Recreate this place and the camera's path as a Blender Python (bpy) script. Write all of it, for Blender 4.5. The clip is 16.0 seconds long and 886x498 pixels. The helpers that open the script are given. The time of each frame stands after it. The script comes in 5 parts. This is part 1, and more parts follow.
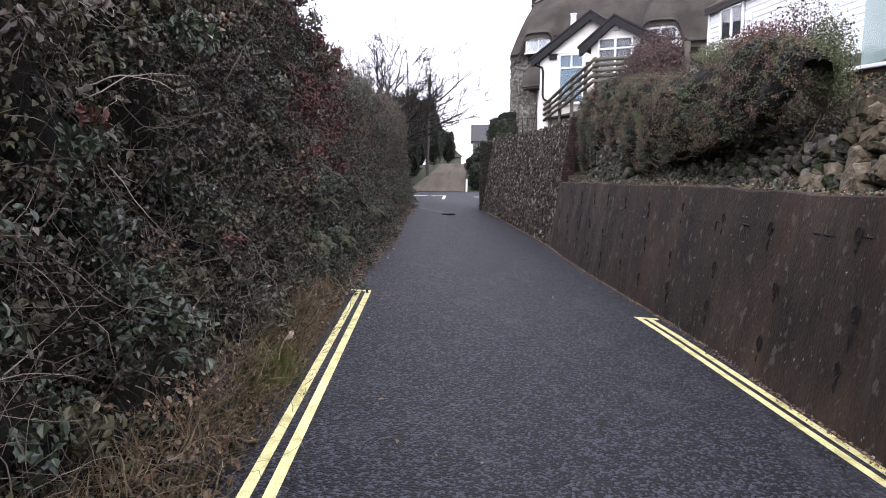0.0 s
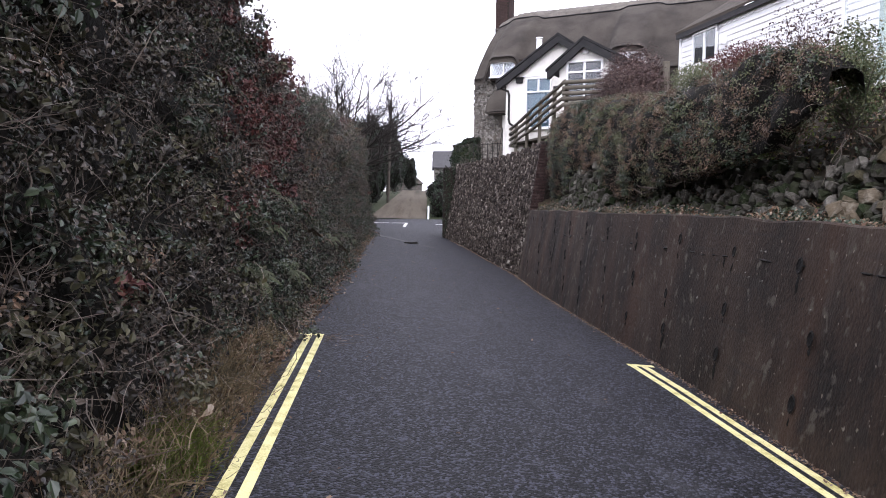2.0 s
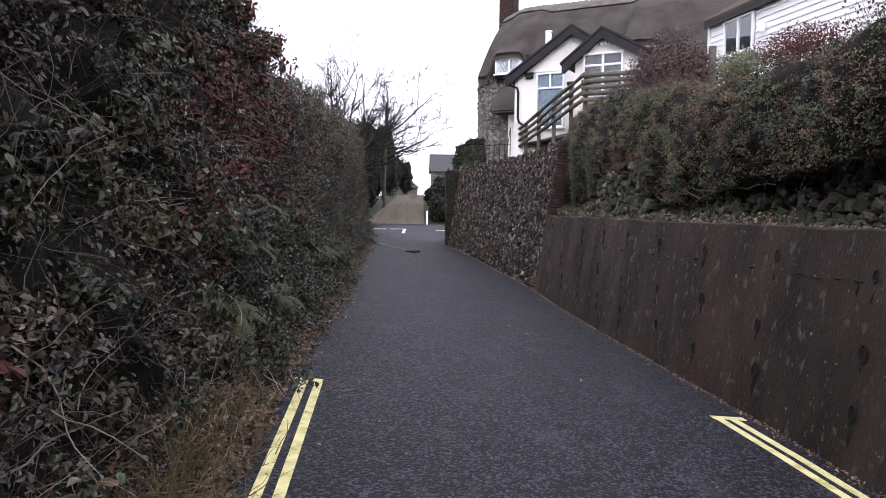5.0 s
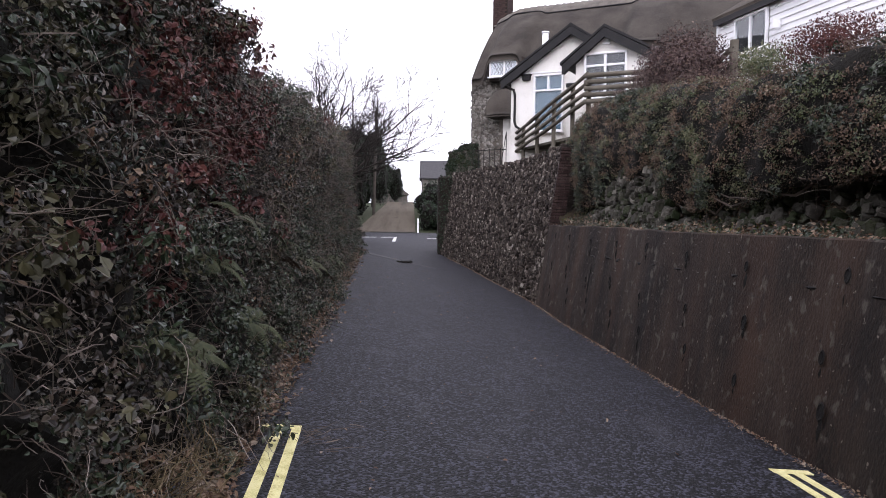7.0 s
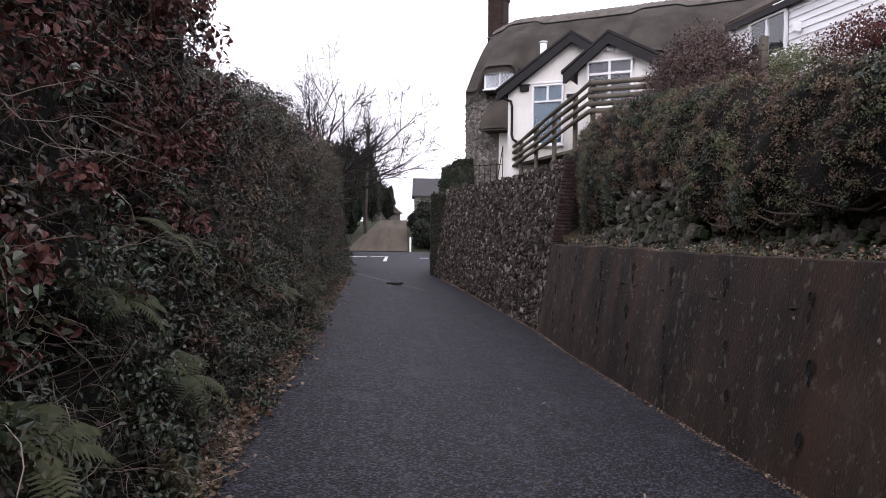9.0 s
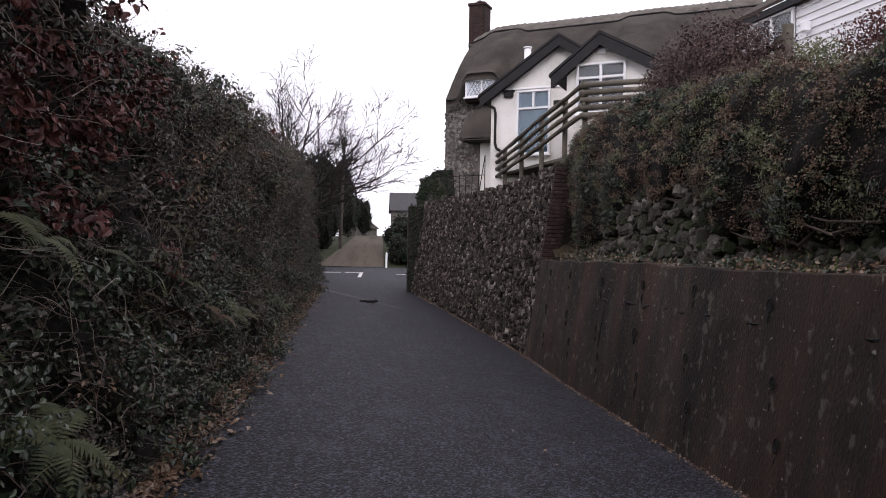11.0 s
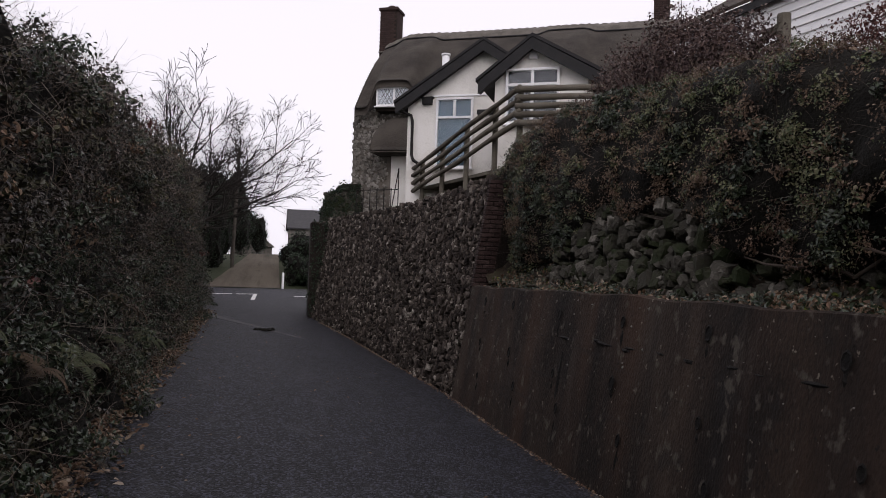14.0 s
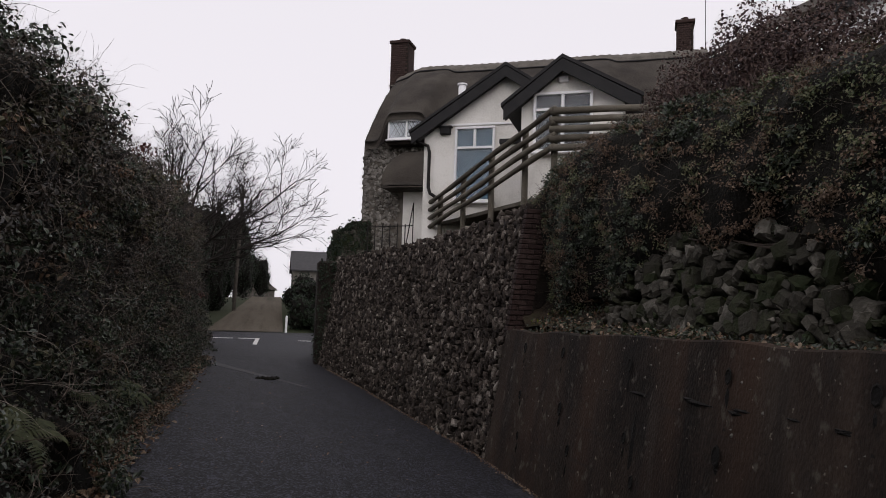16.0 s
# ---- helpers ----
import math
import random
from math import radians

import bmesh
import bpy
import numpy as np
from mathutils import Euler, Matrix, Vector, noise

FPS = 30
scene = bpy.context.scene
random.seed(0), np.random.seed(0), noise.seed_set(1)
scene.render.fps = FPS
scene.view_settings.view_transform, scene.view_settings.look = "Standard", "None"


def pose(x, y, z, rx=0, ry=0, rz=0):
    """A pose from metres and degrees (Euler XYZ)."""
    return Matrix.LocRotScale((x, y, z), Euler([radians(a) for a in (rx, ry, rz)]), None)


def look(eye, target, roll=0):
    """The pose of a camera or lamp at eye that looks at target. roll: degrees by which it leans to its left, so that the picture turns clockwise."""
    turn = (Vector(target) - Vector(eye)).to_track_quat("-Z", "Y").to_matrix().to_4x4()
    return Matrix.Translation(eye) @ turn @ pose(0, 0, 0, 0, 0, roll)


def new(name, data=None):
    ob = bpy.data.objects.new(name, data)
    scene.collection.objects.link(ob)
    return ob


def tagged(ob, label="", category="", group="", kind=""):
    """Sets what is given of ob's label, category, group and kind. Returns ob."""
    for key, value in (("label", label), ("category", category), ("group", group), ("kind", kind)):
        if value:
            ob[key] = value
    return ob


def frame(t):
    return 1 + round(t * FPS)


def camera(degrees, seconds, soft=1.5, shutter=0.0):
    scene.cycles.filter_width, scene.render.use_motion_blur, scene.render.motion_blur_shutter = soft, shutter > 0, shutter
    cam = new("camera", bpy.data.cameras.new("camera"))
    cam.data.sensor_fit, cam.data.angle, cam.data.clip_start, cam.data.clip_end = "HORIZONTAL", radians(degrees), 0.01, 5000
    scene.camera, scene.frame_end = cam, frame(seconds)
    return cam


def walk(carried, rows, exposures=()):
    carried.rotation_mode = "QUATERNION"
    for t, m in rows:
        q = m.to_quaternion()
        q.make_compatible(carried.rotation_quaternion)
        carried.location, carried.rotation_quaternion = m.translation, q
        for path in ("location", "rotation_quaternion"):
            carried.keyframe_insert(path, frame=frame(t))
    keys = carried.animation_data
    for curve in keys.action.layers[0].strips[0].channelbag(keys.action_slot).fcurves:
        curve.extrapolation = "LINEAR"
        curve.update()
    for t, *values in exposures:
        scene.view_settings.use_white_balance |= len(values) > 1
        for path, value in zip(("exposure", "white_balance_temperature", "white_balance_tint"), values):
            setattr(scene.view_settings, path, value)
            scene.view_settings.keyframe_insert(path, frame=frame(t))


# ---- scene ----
cam = camera(64.9, 16.0, 0.95)
PATH = [
    (0, (-0.26, -4.546, 1.833), (-0.319, -2.561, 1.593), 0.4),
    (0.5, (-0.29, -4.245, 1.797), (-0.333, -2.258, 1.572), 0.4),
    (1, (-0.387, -3.901, 1.827), (-0.396, -1.91, 1.639), 0.5),
    (1.5, (-0.361, -3.567, 1.8), (-0.315, -1.576, 1.618), 0.8),
    (2, (-0.356, -3.225, 1.799), (-0.302, -1.233, 1.637), 0.8),
    (2.5, (-0.496, -2.89, 1.84), (-0.446, -0.896, 1.689), 0.7),
    (3, (-0.547, -2.647, 1.831), (-0.469, -0.654, 1.683), 0.8),
    (3.5, (-0.493, -2.302, 1.82), (-0.409, -0.309, 1.674), 0.7),
    (4, (-0.519, -2.054, 1.79), (-0.44, -0.061, 1.645), 0.6),
    (4.2, (-0.559, -1.899, 1.814), (-0.489, 0.094, 1.663), 0.5),
    (6.3, (-0.755, -0.584, 1.814), (-0.68, 1.409, 1.673), 0.6),
    (6.5, (-0.764, -0.446, 1.847), (-0.693, 1.548, 1.711), 0.5),
    (7, (-0.747, -0.191, 1.824), (-0.646, 1.802, 1.694), 0.5),
    (7.5, (-0.621, 0.112, 1.841), (-0.518, 2.107, 1.735), 0.3),
    (8, (-0.679, 0.466, 1.786), (-0.575, 2.462, 1.704), 0.4),
    (8.5, (-0.683, 0.958, 1.757), (-0.577, 2.953, 1.687), 0.7),
    (9, (-0.668, 1.198, 1.807), (-0.548, 3.193, 1.73), 0.5),
    (11.3, (-0.611, 2.826, 1.719), (-0.408, 4.815, 1.693), 0.8),
    (11.5, (-0.606, 2.97, 1.728), (-0.386, 4.958, 1.702), 0.7),
    (12, (-0.624, 3.28, 1.741), (-0.298, 5.253, 1.721), 1.2),
    (12.5, (-0.595, 3.669, 1.732), (-0.177, 5.625, 1.713), 1.5),
    (13, (-0.59, 4.022, 1.704), (-0.157, 5.975, 1.706), 1.7),
    (13.5, (-0.688, 4.396, 1.744), (-0.24, 6.345, 1.763), 1.8),
    (14, (-0.723, 4.653, 1.725), (-0.248, 6.596, 1.763), 1.9),
    (14.5, (-0.672, 5.009, 1.723), (-0.195, 6.949, 1.811), 1.9),
    (15, (-0.731, 5.372, 1.683), (-0.259, 7.311, 1.808), 1.8),
    (15.5, (-0.83, 5.725, 1.706), (-0.362, 7.663, 1.864), 1.8),
    (16, (-0.784, 6.103, 1.674), (-0.321, 8.042, 1.835), 1.8),
]
EXPOSURES = [(0.0, 0.35, 5950, 20), (4.0, 0.15, 5950, 20), (9.0, -0.28, 6150, 22), (12.5, -0.85, 6300, 22), (16.0, -1.32, 6450, 17)]
walk(cam, [(t, look(eye, target, roll)) for t, eye, target, roll in PATH], EXPOSURES)

# ---- world and sun: bright overcast ----
world = bpy.data.worlds.new("world")
scene.world = world
world.use_nodes = True
wn, wl = world.node_tree.nodes, world.node_tree.links
sky = wn.new("ShaderNodeTexSky")
sky.sky_type = "NISHITA"
sky.sun_disc = False
sky.sun_elevation = radians(29)
sky.sun_rotation = radians(185)
sky.dust_density = 4.0
sky.air_density = 1.0
overcast = wn.new("ShaderNodeHueSaturation")
overcast.inputs["Saturation"].default_value = 0.14
wl.new(sky.outputs[0], overcast.inputs["Color"])
cloud = wn.new("ShaderNodeMix")
cloud.data_type = "RGBA"
cloud.inputs["Factor"].default_value = 0.8
for socket in cloud.inputs:
    if socket.name == "A" and socket.type == "RGBA":
        wl.new(overcast.outputs[0], socket)
    if socket.name == "B" and socket.type == "RGBA":
        socket.default_value = (16.6, 16.5, 16.8, 1)
for socket in cloud.outputs:
    if socket.type == "RGBA":
        wl.new(socket, wn["Background"].inputs["Color"])
wn["Background"].inputs["Strength"].default_value = 0.15
sun_data = bpy.data.lights.new("sun", "SUN")
sun_data.energy = 1.15
sun_data.angle = radians(25)
sun_data.color = (1.0, 0.97, 0.93)
sun = new("sun", sun_data)
sun.matrix_world = look((-3, -32, 18), (0, 0, 0))

rng = np.random.default_rng(7)


# ---- materials ----
def shade(name, colors, scale=4.0, rough=0.85, bump=0.3, bump_scale=60.0, spread=0.0, metal=0.0, fine=0.25, stretch=(1, 1, 1), coat=0.0, island=0.0, gloss=0.3):
    """A node material: a colour ramp over coarse and fine noise, varied per object or per piece, with relief."""
    if max(max(c) for c in colors) < 0.5:
        colors = [tuple(0.64 * q for q in c) for c in colors]
    m = bpy.data.materials.new(name)
    m.use_nodes = True
    n, l = m.node_tree.nodes, m.node_tree.links
    b = n["Principled BSDF"]
    geo = n.new("ShaderNodeNewGeometry")
    mp = n.new("ShaderNodeMapping")
    mp.inputs["Scale"].default_value = stretch
    l.new(geo.outputs["Position"], mp.inputs["Vector"])
    big = n.new("ShaderNodeTexNoise")
    big.inputs["Scale"].default_value, big.inputs["Detail"].default_value = scale, 6.0
    small = n.new("ShaderNodeTexNoise")
    small.inputs["Scale"].default_value, small.inputs["Detail"].default_value = bump_scale, 4.0
    l.new(mp.outputs[0], big.inputs["Vector"])
    l.new(mp.outputs[0], small.inputs["Vector"])
    mix = n.new("ShaderNodeMath")
    mix.operation = "MULTIPLY_ADD"
    l.new(small.outputs[0], mix.inputs[0])
    mix.inputs[1].default_value = fine
    l.new(big.outputs[0], mix.inputs[2])
    last = mix.outputs[0]
    for amount, source in ((spread, "object"), (island, "island")):
        if amount:
            add = n.new("ShaderNodeMath")
            add.operation = "MULTIPLY_ADD"
            node = n.new("ShaderNodeObjectInfo") if source == "object" else geo
            l.new(node.outputs["Random" if source == "object" else "Random Per Island"], add.inputs[0])
            add.inputs[1].default_value = amount
            l.new(last, add.inputs[2])
            last = add.outputs[0]
    total = fine * 0.5 + (spread + island) * 0.5
    ramp = n.new("ShaderNodeValToRGB")
    k = len(colors)
    lo, hi = 0.3 + total - 0.5 * (spread + island) * 0.9, 0.7 + total + 0.5 * (spread + island) * 0.9
    span = n.new("ShaderNodeMapRange")
    span.inputs["From Min"].default_value, span.inputs["From Max"].default_value = lo, hi
    l.new(last, span.inputs["Value"])
    l.new(span.outputs[0], ramp.inputs[0])
    while len(ramp.color_ramp.elements) < k:
        ramp.color_ramp.elements.new(0.5)
    for i, c in enumerate(colors):
        ramp.color_ramp.elements[i].position = i / max(1, k - 1)
        ramp.color_ramp.elements[i].color = (*c, 1)
    l.new(ramp.outputs[0], b.inputs["Base Color"])
    b.inputs["Roughness"].default_value, b.inputs["Metallic"].default_value = rough, metal
    b.inputs["Specular IOR Level"].default_value = gloss
    b.inputs["Coat Weight"].default_value = coat
    if bump:
        bp = n.new("ShaderNodeBump")
        bp.inputs["Strength"].default_value, bp.inputs["Distance"].default_value = bump, 0.02
        l.new(small.outputs[0], bp.inputs["Height"])
        l.new(bp.outputs[0], b.inputs["Normal"])
    return m


def asphalt(name, dark, mid, chip, rough):
    """Surface-dressed asphalt: pale and dark chips, worn tracks, damp patches."""
    m = shade(name, [dark, mid], 0.7, rough, 0.0, 9, fine=0.3, stretch=(1.6, 0.35, 1), gloss=0.3)
    n, l = m.node_tree.nodes, m.node_tree.links
    b = n["Principled BSDF"]
    geo = n.new("ShaderNodeNewGeometry")
    cell = n.new("ShaderNodeTexVoronoi")
    cell.inputs["Scale"].default_value = 50.0
    l.new(geo.outputs["Position"], cell.inputs["Vector"])
    pick = n.new("ShaderNodeSeparateColor")
    l.new(cell.outputs["Color"], pick.inputs[0])
    curve = n.new("ShaderNodeMapRange")
    curve.inputs["From Min"].default_value, curve.inputs["From Max"].default_value = 0.66, 0.8
    curve.inputs["To Max"].default_value = 0.9
    l.new(pick.outputs[0], curve.inputs["Value"])
    old = b.inputs["Base Color"].links[0].from_socket
    mix = n.new("ShaderNodeMixRGB")
    mix.inputs[2].default_value = (*chip, 1)
    l.new(curve.outputs[0], mix.inputs[0])
    l.new(old, mix.inputs[1])
    worn = n.new("ShaderNodeTexNoise")
    worn.inputs["Scale"].default_value, worn.inputs["Detail"].default_value = 2.4, 9.0
    stretch = n.new("ShaderNodeMapping")
    stretch.inputs["Scale"].default_value = (1.0, 0.55, 1.0)
    l.new(geo.outputs["Position"], stretch.inputs["Vector"])
    l.new(stretch.outputs[0], worn.inputs["Vector"])
    cut = n.new("ShaderNodeMapRange")
    cut.inputs["From Min"].default_value, cut.inputs["From Max"].default_value, cut.inputs["To Max"].default_value = 0.56, 0.75, 0.4
    l.new(worn.outputs[0], cut.inputs["Value"])
    scuff = n.new("ShaderNodeMixRGB")
    scuff.inputs[2].default_value = (0.055, 0.055, 0.062, 1)
    l.new(cut.outputs[0], scuff.inputs[0])
    l.new(mix.outputs[0], scuff.inputs[1])
    l.new(scuff.outputs[0], b.inputs["Base Color"])
    bp = n.new("ShaderNodeBump")
    bp.inputs["Strength"].default_value, bp.inputs["Distance"].default_value = 0.9, 0.009
    bp.invert = True
    l.new(cell.outputs["Distance"], bp.inputs["Height"])
    l.new(bp.outputs[0], b.inputs["Normal"])
    return m


ASPHALT = asphalt("asphalt", (0.002, 0.002, 0.003), (0.005, 0.005, 0.007), (0.053, 0.054, 0.073), 0.7)
PALE_ASPHALT = shade("pale_asphalt", [(0.068, 0.068, 0.0731), (0.1275, 0.1275, 0.1326)], 2.0, 0.75, 0.5, 90, fine=0.6)
YELLOW = shade("yellow_line", [(0.5, 0.45, 0.16), (0.78, 0.72, 0.34), (0.84, 0.79, 0.42)], 6.0, 0.7, 0.5, 90, fine=0.7)
WHITE_LINE = shade("white_line", [(0.55, 0.55, 0.53), (0.78, 0.78, 0.76)], 5.0, 0.7, 0.4, 90, fine=0.6)
GRAVEL_TRACK = shade("gravel_track", [(0.045, 0.042, 0.022), (0.12, 0.095, 0.065), (0.17, 0.14, 0.1), (0.075, 0.06, 0.035)], 0.9, 0.95, 0.8, 20, fine=0.4, stretch=(1.0, 0.06, 0.2))
SOIL = shade("soil", [(0.03, 0.022, 0.015), (0.07, 0.05, 0.032), (0.06, 0.065, 0.03)], 3.0, 0.98, 0.8, 40, fine=0.5)
GRASS_GROUND = shade("grass_ground", [(0.03, 0.042, 0.012), (0.054, 0.066, 0.024)], 0.6, 0.95, 0.6, 20, fine=0.6)
def stained_concrete(name):
    """Old shuttered concrete: brown and grey blotches, dark drips from the top, pale lichen specks, board marks."""
    m = shade(name, [(0.01, 0.007, 0.0055), (0.03, 0.02, 0.0145), (0.056, 0.036, 0.025), (0.085, 0.06, 0.044)], 1.3, 0.92, 0.7, 45, fine=0.4, stretch=(1.0, 1.0, 0.45))
    n, l = m.node_tree.nodes, m.node_tree.links
    b = n["Principled BSDF"]
    geo = n.new("ShaderNodeNewGeometry")
    last = b.inputs["Base Color"].links[0].from_socket
    layers = (
        ((0.1, 1.0, 0.16), 1.7, 0.5, 0.68, 0.65, (0.013, 0.011, 0.01), 8.0),
        ((0.1, 1.0, 0.1), 1.2, 0.52, 0.68, 0.6, (0.062, 0.033, 0.02), 6.0),
        ((0.1, 1.0, 0.14), 5.0, 0.6, 0.76, 0.5, (0.072, 0.06, 0.05), 7.0),
        ((1.0, 1.0, 0.6), 3.4, 0.6, 0.7, 0.6, (0.016, 0.014, 0.013), 8.0),
        ((1.0, 1.0, 0.7), 9.0, 0.6, 0.68, 0.75, (0.09, 0.079, 0.064), 9.0),
        ((1.0, 1.0, 0.8), 22.0, 0.68, 0.72, 0.85, (0.19, 0.168, 0.135), 5.0),
        ((1.0, 1.0, 1.0), 12.0, 0.68, 0.74, 0.85, (0.007, 0.006, 0.006), 4.0),
        ((0.2, 0.25, 5.0), 1.6, 0.62, 0.68, 0.4, (0.022, 0.019, 0.017), 3.0))
    for scale, size, lo, hi, amount, colour, detail in layers:
        mp = n.new("ShaderNodeMapping")
        mp.inputs["Scale"].default_value = scale
        l.new(geo.outputs["Position"], mp.inputs["Vector"])
        tex = n.new("ShaderNodeTexNoise")
        tex.inputs["Scale"].default_value, tex.inputs["Detail"].default_value = size, detail
        l.new(mp.outputs[0], tex.inputs["Vector"])
        cut = n.new("ShaderNodeMapRange")
        cut.inputs["From Min"].default_value, cut.inputs["From Max"].default_value, cut.inputs["To Max"].default_value = lo, hi, amount
        l.new(tex.outputs[0], cut.inputs["Value"])
        mix = n.new("ShaderNodeMixRGB")
        mix.inputs[2].default_value = (*colour, 1)
        l.new(cut.outputs[0], mix.inputs[0])
        l.new(last, mix.inputs[1])
        last = mix.outputs[0]
    l.new(last, b.inputs["Base Color"])
    return m


CONCRETE = stained_concrete("stained_concrete")
# Damp streak colour, also painting the shade inside the tie holes.
CONCRETE_DARK = shade("damp_and_hole_shade", [(0.006, 0.005, 0.0045), (0.014, 0.012, 0.01)], 6.0, 0.85, 0.4, 50)
LICHEN = shade("pale_lichen", [(0.15, 0.138, 0.12), (0.288, 0.276, 0.252)], 20.0, 0.95, 0.6, 90)


def stones(name, colors, scale, rough, bump, bump_scale):
    """The same stone for single pieces and for joined ones."""
    return [shade(name, colors, scale, rough, bump, bump_scale, spread=a, island=b, fine=0.4) for a, b in ((0.9, 0.0), (0.0, 0.9))]


STONE, STONE_LOOSE = stones("rubble_stone", [(0.013, 0.009, 0.008), (0.03, 0.022, 0.018), (0.052, 0.041, 0.033), (0.085, 0.067, 0.055), (0.17, 0.14, 0.118), (0.49, 0.45, 0.39)], 7.0, 0.92, 0.5, 40)
STONE_GREY, STONE_GREY_LOOSE = stones("grey_stone", [(0.07, 0.062, 0.052), (0.17, 0.155, 0.135), (0.3, 0.28, 0.25), (0.48, 0.45, 0.4)], 4.0, 0.92, 0.8, 30)
STONE_MOSSY, STONE_MOSSY_LOOSE = stones("mossy_stone", [(0.018, 0.032, 0.008), (0.036, 0.042, 0.018), (0.055, 0.05, 0.039), (0.1, 0.092, 0.075), (0.32, 0.3, 0.255)], 4.0, 0.95, 0.8, 30)
MORTAR = shade("mortar", [(0.02, 0.015, 0.012), (0.05, 0.037, 0.029)], 3.0, 0.97, 0.8, 40, fine=0.4)
BRICK = shade("weathered_brick", [(0.025, 0.014, 0.012), (0.055, 0.031, 0.027), (0.11, 0.075, 0.064)], 8.0, 0.93, 0.6, 60, spread=0.3, island=0.3)
CHIMNEY_BRICK = shade("sooty_brick", [(0.035, 0.022, 0.02), (0.07, 0.042, 0.037), (0.1, 0.065, 0.055)], 7.0, 0.93, 0.6, 50, spread=0.4, island=0.3)
WHITE_PAINT = shade("painted_render", [(0.62, 0.6, 0.55), (0.76, 0.74, 0.69), (0.8, 0.78, 0.74)], 1.2, 0.75, 0.35, 25, fine=0.3)
UPVC = shade("white_upvc", [(0.78, 0.78, 0.78), (0.83, 0.83, 0.83)], 3.0, 0.35, 0.0, 40)
BOARD_WHITE = shade("white_boards", [(0.72, 0.72, 0.72), (0.82, 0.82, 0.82)], 1.5, 0.55, 0.15, 40, spread=0.2)
THATCH = shade("thatch", [(0.045, 0.038, 0.032), (0.075, 0.064, 0.053), (0.1, 0.087, 0.072)], 1.1, 0.97, 1.0, 26, fine=0.75)
LIME_MORTAR = shade("lime_mortar", [(0.14, 0.12, 0.1), (0.26, 0.235, 0.2)], 3.0, 0.97, 0.8, 40, fine=0.4)
RIDGE_THATCH = shade("ridge_thatch", [(0.13, 0.118, 0.1), (0.24, 0.215, 0.185)], 3.0, 0.97, 0.9, 30, fine=0.6)
ROOF_BROWN = shade("brown_shingle", [(0.05, 0.04, 0.03), (0.1, 0.08, 0.06)], 3.0, 0.95, 0.8, 30, fine=0.6)
BLACK_PAINT = shade("black_timber", [(0.008, 0.008, 0.009), (0.022, 0.02, 0.02)], 5.0, 0.6, 0.2, 40)
IRON = shade("black_iron", [(0.01, 0.009, 0.009), (0.03, 0.024, 0.02)], 9.0, 0.55, 0.3, 60, metal=0.3)
LOG = shade("weathered_log", [(0.09, 0.077, 0.06), (0.17, 0.15, 0.115), (0.25, 0.225, 0.18)], 4.0, 0.9, 0.5, 50, spread=0.3, stretch=(1, 1, 1))
SLATE = shade("slate", [(0.06, 0.06, 0.065), (0.12, 0.115, 0.115)], 4.0, 0.8, 0.3, 30, spread=0.3, island=0.4)
POLE_WOOD = shade("pole_wood", [(0.07, 0.06, 0.05), (0.14, 0.12, 0.1)], 6.0, 0.9, 0.4, 40)
BARK = shade("bark", [(0.03, 0.025, 0.022), (0.06, 0.05, 0.043)], 6.0, 0.95, 0.6, 30)
TWIG = shade("twig", [(0.05, 0.036, 0.029), (0.15, 0.118, 0.095), (0.36, 0.3, 0.245)], 3.0, 0.8, 0.2, 60, island=0.8)
PALE_CANE = shade("pale_cane", [(0.14, 0.1, 0.08), (0.32, 0.26, 0.215), (0.49, 0.43, 0.37)], 3.0, 0.7, 0.2, 60, island=0.8)
# Near-black colour paints the shade inside hedges and crowns; also colours debris clods.
CORE_SHADE_AND_CLOD = shade("core_shade_and_clod", [(0.006, 0.006, 0.004), (0.016, 0.013, 0.009)], 6.0, 1.0, 0.9, 30)
IVY = shade("ivy_leaves", [(0.007, 0.014, 0.007), (0.021, 0.038, 0.016), (0.044, 0.066, 0.029), (0.125, 0.15, 0.092)], 1.2, 0.36, 0.0, 40, island=1.0, gloss=0.5)
BRAMBLE = shade("bramble_leaves", [(0.011, 0.008, 0.006), (0.032, 0.024, 0.018), (0.043, 0.038, 0.021), (0.09, 0.063, 0.045), (0.26, 0.22, 0.17)], 0.9, 0.45, 0.0, 40, island=1.0, gloss=0.45)
OLIVE = shade("olive_leaves", [(0.016, 0.015, 0.007), (0.045, 0.042, 0.017), (0.085, 0.08, 0.034), (0.17, 0.155, 0.085)], 1.0, 0.5, 0.0, 40, island=0.9, gloss=0.4)
DEAD_LEAF = shade("dead_leaves", [(0.08, 0.042, 0.026), (0.19, 0.11, 0.065), (0.32, 0.225, 0.15), (0.48, 0.4, 0.31)], 2.0, 0.65, 0.0, 40, island=1.0)
RUSSET = shade("russet_leaves", [(0.05, 0.014, 0.012), (0.12, 0.034, 0.028), (0.2, 0.085, 0.06)], 1.5, 0.5, 0.0, 40, island=0.9)
CLIPPED = shade("clipped_hedge_leaves", [(0.04, 0.07, 0.024), (0.1, 0.135, 0.05), (0.185, 0.185, 0.085), (0.34, 0.31, 0.18)], 0.75, 0.45, 0.0, 40, island=0.7, gloss=0.45)
HEDGE_BROWN = shade("hedge_brown_leaves", [(0.06, 0.038, 0.025), (0.135, 0.085, 0.055), (0.23, 0.15, 0.095), (0.4, 0.3, 0.21)], 0.8, 0.5, 0.0, 40, island=0.8)
PURPLE = shade("purple_leaves", [(0.038, 0.021, 0.022), (0.08, 0.045, 0.043), (0.13, 0.08, 0.066), (0.23, 0.16, 0.13)], 1.2, 0.55, 0.0, 40, island=0.9)
